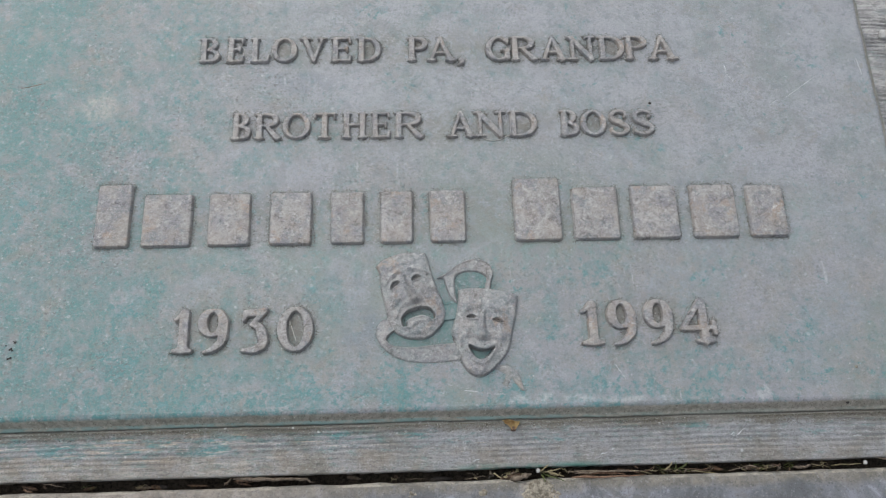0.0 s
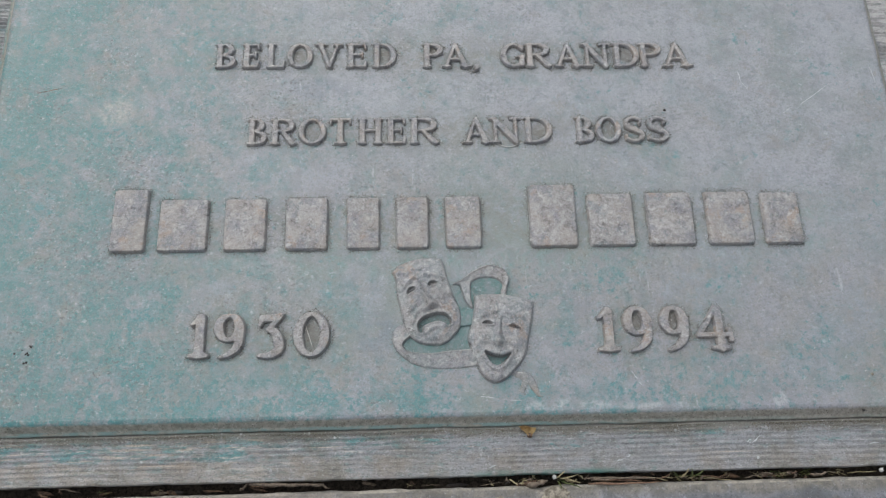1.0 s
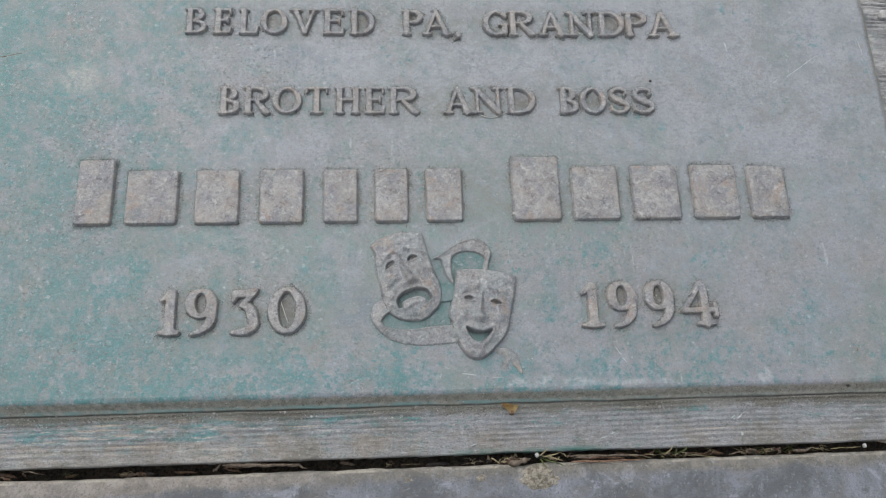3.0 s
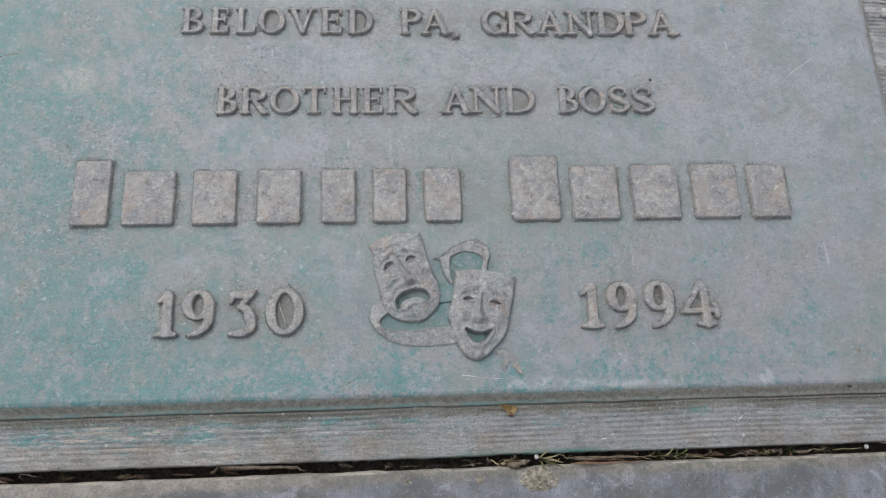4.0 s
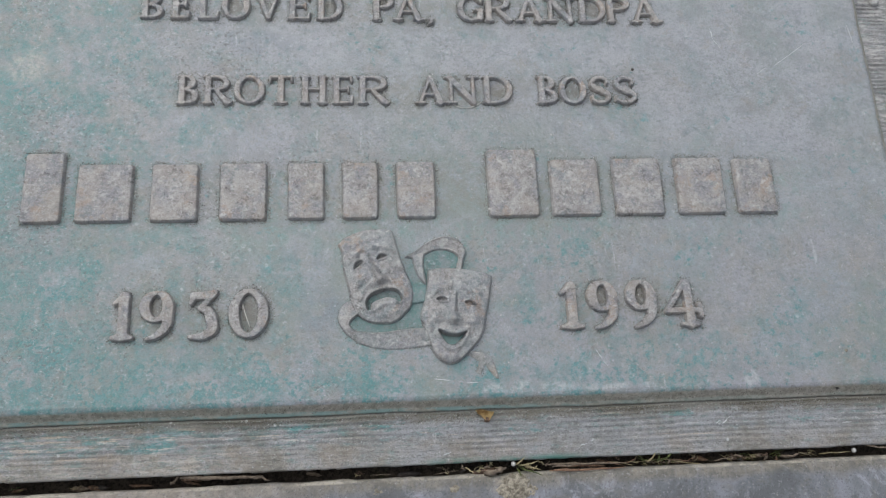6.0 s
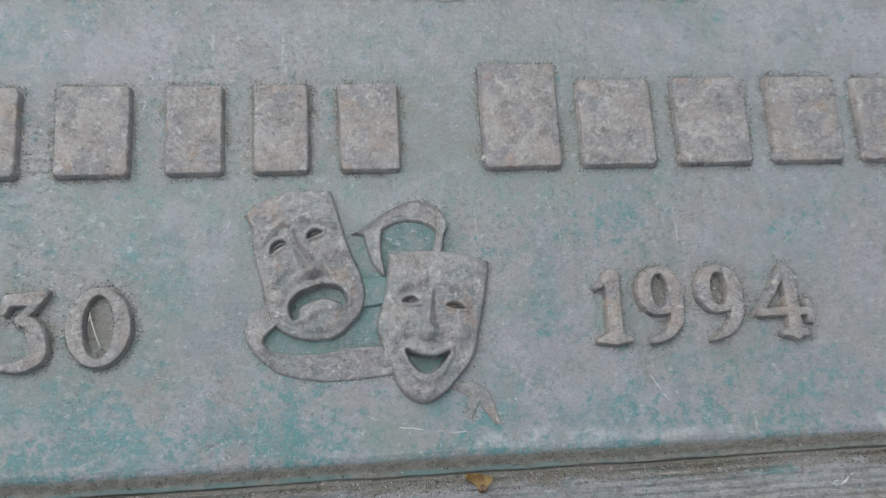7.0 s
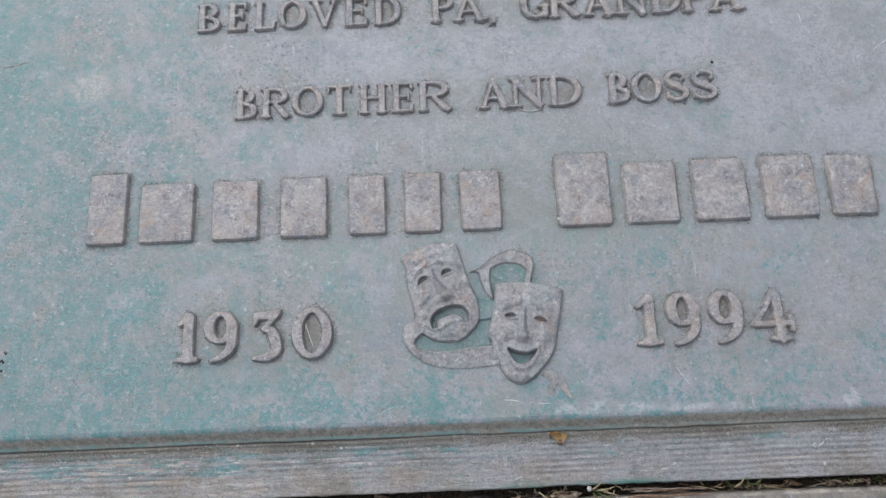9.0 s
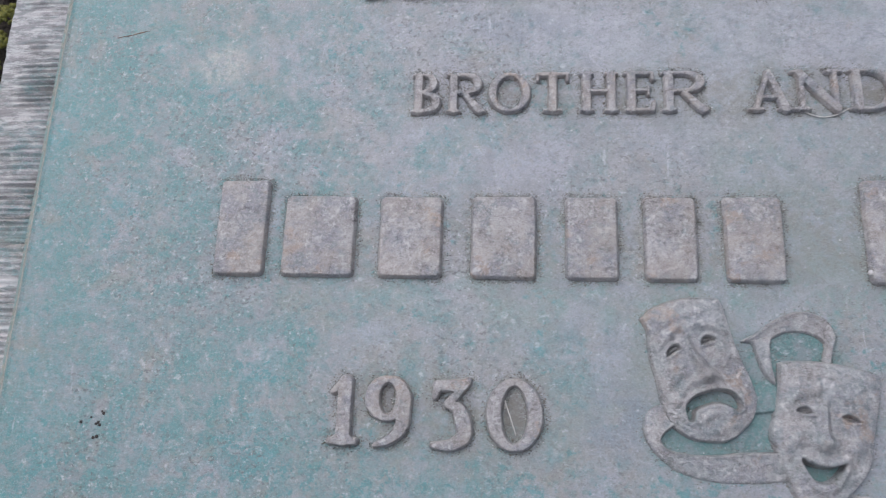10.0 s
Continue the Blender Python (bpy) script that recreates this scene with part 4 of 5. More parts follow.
def masks():
    sad = mask_field(
        to_local(-50.2, -33.9, 11.6),
        ((-15.8, 22.9), (-11.0, 25.8), (-5.0, 27.3), (2.0, 27.6), (8.4, 26.6), (14.4, 25.0)),
        ((14.4, 25.0), (15.1, 19.6), (15.5, 10.6), (16.5, 1.5), (17.7, -5.0), (18.2, -11.0), (17.3, -15.8), (14.4, -20.2), (10.5, -23.0), (6.8, -25.0), (2.2, -25.8), (-3.2, -24.6), (-7.9, -23.0), (-11.9, -19.7), (-14.7, -15.8), (-15.5, -10.4), (-15.4, -4.6), (-15.3, 0.3), (-15.7, 5.5), (-15.4, 11.5), (-14.6, 15.0), (-14.7, 19.0), (-15.8, 22.9)),
        2.5, 1.9, ((-1.6, 13, 0.8), (-0.8, 7, 1.6), (0.8, 2, 2.5), (2.0, -1.4, 3.5)), (
            (((-1.4, -2.2), (-1.2, -3.0)), 1.1, 0.7), (((5.2, -1.8), (5.4, -2.8)), 1.2, 0.9), (((-1.5, -5.2), (4.5, -5.2)), 1.2, -0.3),
            (((-13.0, 10.4), (-9, 14.0), (-4.0, 16.8)), 1.7, 0.9), (((2.4, 17.2), (7.5, 15.8), (12.6, 12.4)), 1.7, 0.9),
            (((-4.8, 14.6), (-5.8, 12)), 2.0, -0.7), (((3.6, 14.6), (4.4, 12.4)), 2.0, -0.5), (((-8.5, 16.8), (-6.0, 18.0)), 2.0, -0.5),
            (((-2.6, -2.8), (-6.8, -5.0), (-10.4, -10.2)), 1.5, 0.6), (((5.8, -3.0), (10.6, -4.6), (14.2, -10)), 1.5, 0.6),
            (((-3.4, -1.4), (-7.8, -2.6), (-11.8, -7.4)), 1.2, -0.4), (((6.6, -0.8), (10.8, -2.0), (14.8, -6.6)), 1.2, -0.4),
            (((-10.8, 3.0), (-9.2, 0.6)), 3.0, 0.5), (((9, 4.0), (10.6, 1.8)), 3.0, 0.5),
            (((-3.4, -17.4), (1.6, -15.0), (7.0, -16.6)), 1.8, 0.8), (((-1, -20.6), (4, -21.0)), 2.6, 0.5), (((-6, 20.5), (4, 21.8)), 4.5, 0.35)),
        (((-9.7, 7.2, 0.1), (-8.0, 9.0, 0.9), (-5.9, 9.8, 0.9), (-4.7, 9.4, 0.2)), ((3.4, 9.5, 0.1), (5.0, 10.6, 0.9), (6.6, 10.8, 0.8), (8.2, 10.5, 0.1))),
        (((-6.7, -15.6, 0.9), (-6.1, -12.6, 1.4), (-3.4, -10.7, 1.8), (0.8, -9.9, 1.9), (4.4, -9.8, 2.0), (8.0, -11.2, 2.1), (9.8, -13.4, 1.5), (10.2, -14.8, 0.9)),), 11)
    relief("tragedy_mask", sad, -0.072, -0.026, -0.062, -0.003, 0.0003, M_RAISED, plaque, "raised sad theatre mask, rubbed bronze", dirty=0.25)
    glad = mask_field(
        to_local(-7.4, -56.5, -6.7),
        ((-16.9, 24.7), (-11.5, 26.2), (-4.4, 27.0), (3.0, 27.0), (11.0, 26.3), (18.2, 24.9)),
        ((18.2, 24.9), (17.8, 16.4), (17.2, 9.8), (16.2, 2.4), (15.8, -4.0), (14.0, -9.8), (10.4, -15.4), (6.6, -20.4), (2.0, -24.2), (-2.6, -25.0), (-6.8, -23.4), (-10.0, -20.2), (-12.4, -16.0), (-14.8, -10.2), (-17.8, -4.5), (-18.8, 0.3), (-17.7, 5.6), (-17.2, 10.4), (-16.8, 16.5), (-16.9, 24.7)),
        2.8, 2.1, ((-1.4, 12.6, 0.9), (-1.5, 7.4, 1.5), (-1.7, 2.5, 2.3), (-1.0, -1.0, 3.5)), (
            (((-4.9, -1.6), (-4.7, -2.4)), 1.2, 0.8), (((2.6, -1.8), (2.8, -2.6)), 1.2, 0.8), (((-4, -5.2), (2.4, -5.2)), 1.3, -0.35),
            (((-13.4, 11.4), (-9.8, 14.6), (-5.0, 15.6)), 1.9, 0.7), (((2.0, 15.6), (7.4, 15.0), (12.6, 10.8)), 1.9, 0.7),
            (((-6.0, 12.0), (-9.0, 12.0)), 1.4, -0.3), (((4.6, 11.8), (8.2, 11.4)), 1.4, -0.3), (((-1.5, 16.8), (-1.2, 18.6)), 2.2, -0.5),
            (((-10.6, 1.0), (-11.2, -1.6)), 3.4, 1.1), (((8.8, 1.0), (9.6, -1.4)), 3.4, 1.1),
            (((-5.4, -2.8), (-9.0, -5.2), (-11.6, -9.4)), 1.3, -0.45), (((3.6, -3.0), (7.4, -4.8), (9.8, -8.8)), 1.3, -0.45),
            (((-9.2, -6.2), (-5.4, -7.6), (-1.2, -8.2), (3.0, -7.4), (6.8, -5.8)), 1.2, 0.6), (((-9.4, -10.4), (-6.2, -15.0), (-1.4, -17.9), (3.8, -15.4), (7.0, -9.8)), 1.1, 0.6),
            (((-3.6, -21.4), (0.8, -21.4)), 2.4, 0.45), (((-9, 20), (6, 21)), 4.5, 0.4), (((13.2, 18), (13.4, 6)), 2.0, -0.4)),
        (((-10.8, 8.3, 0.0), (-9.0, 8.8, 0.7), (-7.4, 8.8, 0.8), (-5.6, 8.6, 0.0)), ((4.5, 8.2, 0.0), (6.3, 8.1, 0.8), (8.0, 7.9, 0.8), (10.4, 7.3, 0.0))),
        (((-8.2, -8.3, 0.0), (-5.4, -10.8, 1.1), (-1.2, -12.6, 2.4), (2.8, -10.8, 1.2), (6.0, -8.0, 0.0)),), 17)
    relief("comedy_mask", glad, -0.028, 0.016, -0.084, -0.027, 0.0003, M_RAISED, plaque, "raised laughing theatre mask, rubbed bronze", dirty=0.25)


masks()


def strip_field(edge_a, edge_b, ha, hb, seed, lip=0.5):
    """A band of ribbon between two edges, in millimetres; its face slopes from height ha at the first edge to hb at the second."""
    ea, eb = curve([(*p, 0.0) for p in edge_a]), curve([(*p, 0.0) for p in edge_b])
    ring = [p[:2] for p in ea] + [p[:2] for p in eb[::-1]]

    def field(X, Y):
        U, V = X * 1000, Y * 1000
        d = ring_depth(U, V, ring) + 0.12 * fbm(X, Y, 300, seed, 2)
        da, db = -inner(U, V, [ea]), -inner(U, V, [eb])
        w = da / np.maximum(da + db, 1e-6)
        h = ha + (hb - ha) * w + lip * np.exp(-(da / 0.8) ** 2) + (0.28 * fbm(X, Y, 170, seed, 3) + 0.2 * fbm(X, Y, 420, seed + 1, 2))
        return 0.8 * h * smooth(d, -0.4, 0.5) / 1000, d / 1000
    return field


def ribbons():
    low = strip_field(((-57.0, -51.6), (-59.4, -53.5), (-62.8, -56.0), (-64.4, -58.7), (-62.4, -61.6), (-57.9, -63.0), (-51.7, -63.6), (-44.0, -63.3), (-36.3, -62.4), (-26.9, -61.8), (-20.0, -61.4)),
                      ((-60.5, -45.0), (-65.0, -46.4), (-68.4, -48.8), (-70.2, -52.6), (-70.0, -57.2), (-67.8, -61.7), (-64.0, -65.7), (-59.5, -68.9), (-53.4, -71.1), (-44.3, -72.6), (-35.1, -72.7), (-23.5, -71.6), (-16.0, -71.0)), 3.1, 0.9, 31, 0.7)
    relief("ribbon", low, -0.071, -0.016, -0.074, -0.044, 0.0004, M_RAISED, plaque, "raised ribbon curling under the masks", dirty=0.25)
    top = strip_field(((-34.0, -22.2), (-28.2, -19.2), (-23.2, -15.4), (-17.6, -12.4), (-12.6, -10.9), (-7.6, -11.4), (-3.7, -13.4), (-1.4, -16.5), (-0.5, -20.8), (-1.9, -24.9), (-2.8, -30.0)),
                      ((-30.0, -22.9), (-25.0, -22.0), (-21.6, -20.2), (-18.0, -18.6), (-13.8, -18.3), (-9.6, -18.9), (-6.5, -20.4), (-4.4, -22.4), (-4.4, -24.6), (-5.2, -26.8), (-5.8, -30.5)), 2.5, 1.7, 37, 1.0)
    relief("ribbon", top, -0.035, 0.001, -0.031, -0.010, 0.0004, M_RAISED, plaque, "raised ribbon looped above the laughing mask", dirty=0.25)
    flap = strip_field(((-33.0, -22.4), (-30.0, -23.0), (-28.6, -28.1), (-26.5, -33.9), (-23.0, -38.0)),
                       ((-22.6, -19.8), (-23.2, -21.6), (-23.9, -25.0), (-23.5, -31.6), (-22.8, -37.0)), 2.3, 2.9, 41)
    relief("ribbon", flap, -0.035, -0.021, -0.039, -0.019, 0.0004, M_RAISED, plaque, "pointed turned-down ribbon end", dirty=0.25)
    band = strip_field(((-36.0, -39.6), (-29.1, -38.5), (-24.2, -37.3), (-18.0, -36.6)), ((-36.0, -49.0), (-30.3, -48.3), (-24.7, -47.7), (-18.0, -47.0)), 0.7, 1.5, 43, 0.0)
    relief("ribbon", band, -0.037, -0.017, -0.050, -0.036, 0.0004, M_PATINA, plaque, "low ribbon band between the masks", dirty=0.25)
    tail = strip_field(((-3.0, -73.6), (0.0, -74.8), (3.4, -75.5), (6.6, -75.8), (9.8, -77.8), (12.0, -81.6), (14.2, -89.5)),
                       ((-3.0, -76.6), (-0.4, -77.6), (2.8, -79.4), (5.4, -81.2), (7.4, -82.4), (9.6, -85.6), (13.2, -89.8)), 0.8, 0.3, 47, 0.6)
    relief("ribbon", tail, -0.003, 0.015, -0.091, -0.073, 0.0004, M_RAISED, plaque, "worn faint ribbon tail", dirty=0.15)
    fork = strip_field(((8.4, -80.6), (6.8, -83.2), (4.6, -87.4)), ((4.2, -80.0), (3.6, -82.6), (2.4, -86.0)), 0.55, 0.25, 53, 0.3)
    relief("ribbon", fork, 0.003, 0.008, -0.087, -0.080, 0.0004, M_RAISED, plaque, "worn faint ribbon tail", dirty=0.15)


ribbons()


# ---- ground and the slab beside the marker ----
def ground():
    def spread(lo, hi, step):
        mid = list(np.arange(lo, hi, step))
        out = [step * 2 * 1.5 ** k for k in range(23)]
        return np.array([lo - c for c in np.cumsum(out)][::-1] + mid + [hi + c for c in np.cumsum(out)])
    xs, ys = spread(-0.50, 0.42, 0.005), spread(-0.24, 0.34, 0.005)
    X, Y = np.meshgrid(xs, ys)
    near = smooth(1.2 - np.hypot(X, Y), 0, 0.4)
    Z = -0.0225 + near * (0.0035 * fbm(X, Y, 45, 3, 3) + 0.0015 * fbm(X, Y, 160, 8, 2)) + (1 - near) * 0.02 * fbm(X, Y, 0.8, 5, 3)
    v = np.stack([X.ravel(), Y.ravel(), Z.ravel()], -1)
    ob = link_mesh("ground", v.tolist(), grid_faces(*X.shape).tolist(), M_SOIL)
    return tagged(ob, "dark damp soil running out into rough lawn", "ground", kind="structure")


def slab():
    xs = np.arange(-0.75, 0.75, 0.004)
    prof = [(0.0, -0.045), (0.0, -0.0105), (-0.0004, -0.0088), (-0.0014, -0.0075), (-0.0030, -0.0067), (-0.0050, -0.0064), (-0.009, -0.0064)]
    prof += [(-0.013 - 0.008 * k, -0.0066) for k in range(40)] + [(-0.34, -0.009), (-0.344, -0.013), (-0.344, -0.045)]
    P = np.array(prof)
    X, D = np.meshgrid(xs, P[:, 0])
    edge = np.exp(D / 0.008)
    notch = np.exp(-((X - 0.012) / 0.006) ** 2) * 0.0012
    Y = -0.1382 + D + edge * (0.0006 * fbm(X, 0 * X, 60, 3, 3) + 0.0004 * fbm(X, 0 * X, 220, 4, 2) - notch)
    Z = P[:, 1][:, None] + 0 * X + 0.0006 * fbm(X, D, 25, 6, 3) + 0.0003 * fbm(X, D, 130, 9, 3)
    v = np.stack([X.ravel(), Y.ravel() + 0.30, Z.ravel() + 0.045], -1)
    ob = link_mesh("stone_slab", v.tolist(), grid_faces(*X.shape).tolist(), M_SLAB, at=(0, -0.30, -0.045))
    return tagged(ob, "blue-grey weathered slab with a tan worn rim beside the marker", "slab")


def corner_stone():
    """The corner of another stone set close to the marker's end."""
    bm = bmesh.new()
    bmesh.ops.create_cube(bm, size=1.0, matrix=Matrix.Translation((0.11, 0.13, 0.022)) @ Matrix.Diagonal((0.22, 0.26, 0.044, 1)))
    bmesh.ops.bevel(bm, geom=bm.edges[:], offset=0.003, segments=3, affect="EDGES")
    bmesh.ops.subdivide_edges(bm, edges=[e for e in bm.edges if e.calc_length() > 0.1], cuts=12, use_grid_fill=True)
    for v in bm.verts:
        v.co += Vector((noise.noise(v.co * 60), noise.noise(v.co * 60 + Vector((5, 0, 0))), noise.noise(v.co * 40 + Vector((0, 9, 0))))) * 0.0007
    ob = part("stone_slab", bm, M_SLAB, at=(0.3005, 0.177, -0.047))
    return tagged(ob, "pale grey stone slab corner across a narrow gap from the marker", "slab")


ground()
slab()
corner_stone()


# ---- sandy dirt gathered round the raised work and along the foot of the plate ----
def dirt():
    rng = np.random.RandomState(5)
    foot = []
    for _ in range(16000):
        t, d = rng.rand(), rng.rand() ** 2 * 0.0050
        x = PX0 + (PX1 - PX0) * t
        if fbm(np.array(x), np.array(0.0), 22, 3, 3) > rng.rand() * 1.1 - 0.65:
            px, py = x, PY0 - 0.0082 - d
            foot.append((px, py, LEDGE_Z + 0.0001))
    for _ in range(2500):
        px, py = rng.uniform(PX0, PX1), PY0 - 0.0015 - 0.004 * rng.rand()
        foot.append((px, py, -0.0008 - 0.0040 * min(max((PY0 - 0.0015 - py) / 0.0040, 0), 1)))
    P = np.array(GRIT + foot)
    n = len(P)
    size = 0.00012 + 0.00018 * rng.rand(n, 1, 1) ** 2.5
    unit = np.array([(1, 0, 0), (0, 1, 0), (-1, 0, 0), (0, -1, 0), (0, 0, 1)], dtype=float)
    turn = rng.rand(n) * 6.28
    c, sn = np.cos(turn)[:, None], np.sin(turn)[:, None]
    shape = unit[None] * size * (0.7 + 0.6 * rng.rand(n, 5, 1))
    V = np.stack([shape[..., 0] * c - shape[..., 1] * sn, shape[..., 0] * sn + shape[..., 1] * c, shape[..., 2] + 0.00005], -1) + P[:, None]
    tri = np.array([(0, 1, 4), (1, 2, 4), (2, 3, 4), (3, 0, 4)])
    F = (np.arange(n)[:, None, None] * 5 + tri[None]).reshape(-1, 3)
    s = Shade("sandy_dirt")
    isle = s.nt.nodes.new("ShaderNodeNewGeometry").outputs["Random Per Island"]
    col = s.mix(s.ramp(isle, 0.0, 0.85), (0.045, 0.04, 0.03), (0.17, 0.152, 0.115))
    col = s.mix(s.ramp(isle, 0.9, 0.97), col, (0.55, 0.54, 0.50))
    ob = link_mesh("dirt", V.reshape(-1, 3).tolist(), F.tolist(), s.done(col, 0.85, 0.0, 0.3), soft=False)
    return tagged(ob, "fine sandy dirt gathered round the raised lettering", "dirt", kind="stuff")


dirt()


# ---- small litter ----
def tube(points, radii, sides=7, seed=0):
    """A knobbly tapered tube along the points."""
    rng = random.Random(seed)
    bm = bmesh.new()
    rings = []
    pts = [Vector(p) for p in points]
    for i, (p, r) in enumerate(zip(pts, radii)):
        way = (pts[min(i + 1, len(pts) - 1)] - pts[max(i - 1, 0)]).normalized()
        side = way.cross(Vector((0.13, 0.2, 1))).normalized()
        up = side.cross(way)
        rings.append([bm.verts.new(p + (side * math.cos(a) + up * math.sin(a)) * r * rng.uniform(0.8, 1.2)) for a in (2 * math.pi * k / sides for k in range(sides))])
    for a, b in zip(rings, rings[1:]):
        for k in range(sides):
            bm.faces.new((a[k], a[(k + 1) % sides], b[(k + 1) % sides], b[k]))
    bm.faces.new(rings[0][::-1])
    bm.faces.new(rings[-1])
    return bm


def bend(p0, p1, n, wob, seed, sag=0.0):
    """A line of points that wanders a little on its way from one end to the other."""
    p0, p1 = Vector(p0), Vector(p1)
    out = []
    for i in range(n + 1):
        t = i / n
        stray = Vector([noise.noise(Vector((t * 3.1 + seed * 1.7, seed * 0.9, 5.3 * a))) + 0.5 * noise.noise(Vector((t * 8.3, seed * 2.1, 3.7 * a))) for a in range(3)])
        out.append(p0.lerp(p1, t) + stray * wob * 1.6 * min(1, 0.25 + 4 * t * (1 - t)) + Vector((0, 0, sag * math.sin(math.pi * t))))
    return out


def twig(p0, p1, r, seed, material=None, label="pale dry twig lying in the gap", sag=0.0, wob=0.001, name="twig", n=14):
    base = Vector(p0)
    pts = [q - base for q in bend(p0, p1, n, wob, seed, sag)]
    rs = [r * min(1.0, 0.4 + 5 * i / n, 0.25 + 4 * (1 - i / n)) * (1.05 - 0.45 * i / n) * (1 + 0.3 * noise.noise(Vector((i * 0.9, seed * 3.3, 0)))) for i in range(n + 1)]
    ob = part(name, tube(pts, rs, 7, seed), material or M_TWIG, at=base)
    return tagged(ob, label, name.replace("_", " "), "litter in the gap")


def pebble(name, at, size, material, label, seed, squash=0.75):
    bm = bmesh.new()
    bmesh.ops.create_icosphere(bm, subdivisions=3 if size > 0.001 else 2, radius=size)
    for v in bm.verts:
        k = 1 + 0.28 * noise.noise(v.co / size * 0.9 + Vector((seed, seed * 2.3, 0))) + 0.08 * noise.noise(v.co / size * 3 + Vector((seed, 0, 1)))
        v.co *= k
        v.co.z *= squash
    ob = part(name, bm, material, at=at)
    return tagged(ob, label, "pebble")


def leaf():
    """A torn three-cornered scrap of dry leaf, cupped, with a dark rotted tip."""
    bm = bmesh.new()
    n = 12
    rows = []
    for i in range(n + 1):
        t = i / n
        left = -0.0056 + 0.0062 * t + 0.0007 * noise.noise(Vector((t * 5, 1, 0)))
        right = 0.0046 - 0.0004 * t - 0.0026 * t * t + 0.0007 * noise.noise(Vector((t * 5, 7, 0)))
        row = []
        for k in range(n + 1):
            u = k / n
            x, y = left + (right - left) * u, -0.0052 * t + 0.0007 * math.sin(u * 5.0) * (1 - t)
            z = 0.0008 + 0.0016 * (2 * u - 1) ** 2 * (1 - 0.5 * t) + 0.0011 * (1 - t) ** 2 + 0.0005 * noise.noise(Vector((x * 420, y * 420, 2)))
            row.append(bm.verts.new((x, y, z)))
        rows.append(row)
    for a, b in zip(rows, rows[1:]):
        for k in range(n):
            bm.faces.new((a[k], a[k + 1], b[k + 1], b[k]))
    bmesh.ops.solidify(bm, geom=bm.faces[:], thickness=0.0002)
    at = Vector((0.0064, -0.1060, LEDGE_Z + 0.0004))
    ob = part("leaf", bm, M_LEAF, at=at)
    fold = bmesh.new()
    bmesh.ops.create_icosphere(fold, subdivisions=3, radius=0.0017)
    for v in fold.verts:
        v.co = Vector((v.co.x * 0.95, v.co.y * 0.75, v.co.z * 0.4)) * (1 + 0.35 * noise.noise(v.co * 900))
    part("leaf_tip", fold, M_BARK, ob, "dark rotted leaf tip", at + Vector((0.0012, -0.0048, 0.0008)))
    return tagged(ob, "small torn tan dry leaf lying on the ledge", "leaf")


def tuft(at, count, tall, material, label, seed, spread=0.003, lean=0.7):
    """A tuft of flat tapering blades."""
    rng = random.Random(seed)
    ob = new("grass_tuft")
    ob.location = at
    for _ in range(count):
        bm = bmesh.new()
        a, ln = rng.uniform(0, 2 * math.pi), tall * rng.uniform(0.35, 1.0)
        tip = Vector((math.cos(a) * lean * ln, math.sin(a) * lean * ln * 0.45, ln * rng.uniform(0.35, 0.9)))
        root = Vector((rng.uniform(-spread, spread), rng.uniform(-spread, spread) * 0.4, -0.002))
        side = Vector((-math.sin(a), math.cos(a), 0)) * rng.uniform(0.00022, 0.00042)
        curl = Vector((rng.uniform(-1, 1), rng.uniform(-0.6, 0.6), 0)) * ln * 0.6
        prev = None
        for i in range(6):
            t = i / 5
            p = root + tip * t + curl * t * t + Vector((0, 0, 0.4 * ln * math.sin(math.pi * t * 0.9)))
            w = side * (1 - t) ** 0.7
            ring = [bm.verts.new(p - w), bm.verts.new(p + Vector((0, 0, 0.00012))), bm.verts.new(p + w)]
            if prev:
                for k in range(2):
                    bm.faces.new((prev[k], prev[k + 1], ring[k + 1], ring[k]))
            prev = ring
        part("blade", bm, material, ob, at=at)
    return tagged(ob, label, "grass", "tufts in the gap")


def clump(name, at, r, material, label, seed, count=60, flat=0.5, grain=0.0011):
    """A crust of many small knobs."""
    rng = random.Random(seed)
    bm = bmesh.new()
    for _ in range(count):
        a = rng.uniform(0, 2 * math.pi)
        q = r * (0.75 + 0.55 * noise.noise(Vector((math.cos(a) * 1.7, math.sin(a) * 1.7, seed * 3.1)))) * rng.random() ** 0.7
        m = Matrix.LocRotScale(Vector((math.cos(a) * q, math.sin(a) * q * 0.7, rng.uniform(0, 0.6) * grain + flat * r * 0.25 * (1 - q / r))),
                               Euler((rng.random() * 3, rng.random() * 3, 0)), Vector([grain * rng.uniform(0.5, 1.2) for _ in range(3)]))
        bmesh.ops.create_icosphere(bm, subdivisions=1, radius=1.0, matrix=m)
    ob = part(name, bm, material, at=at)
    return tagged(ob, label, name.replace("_", " "))


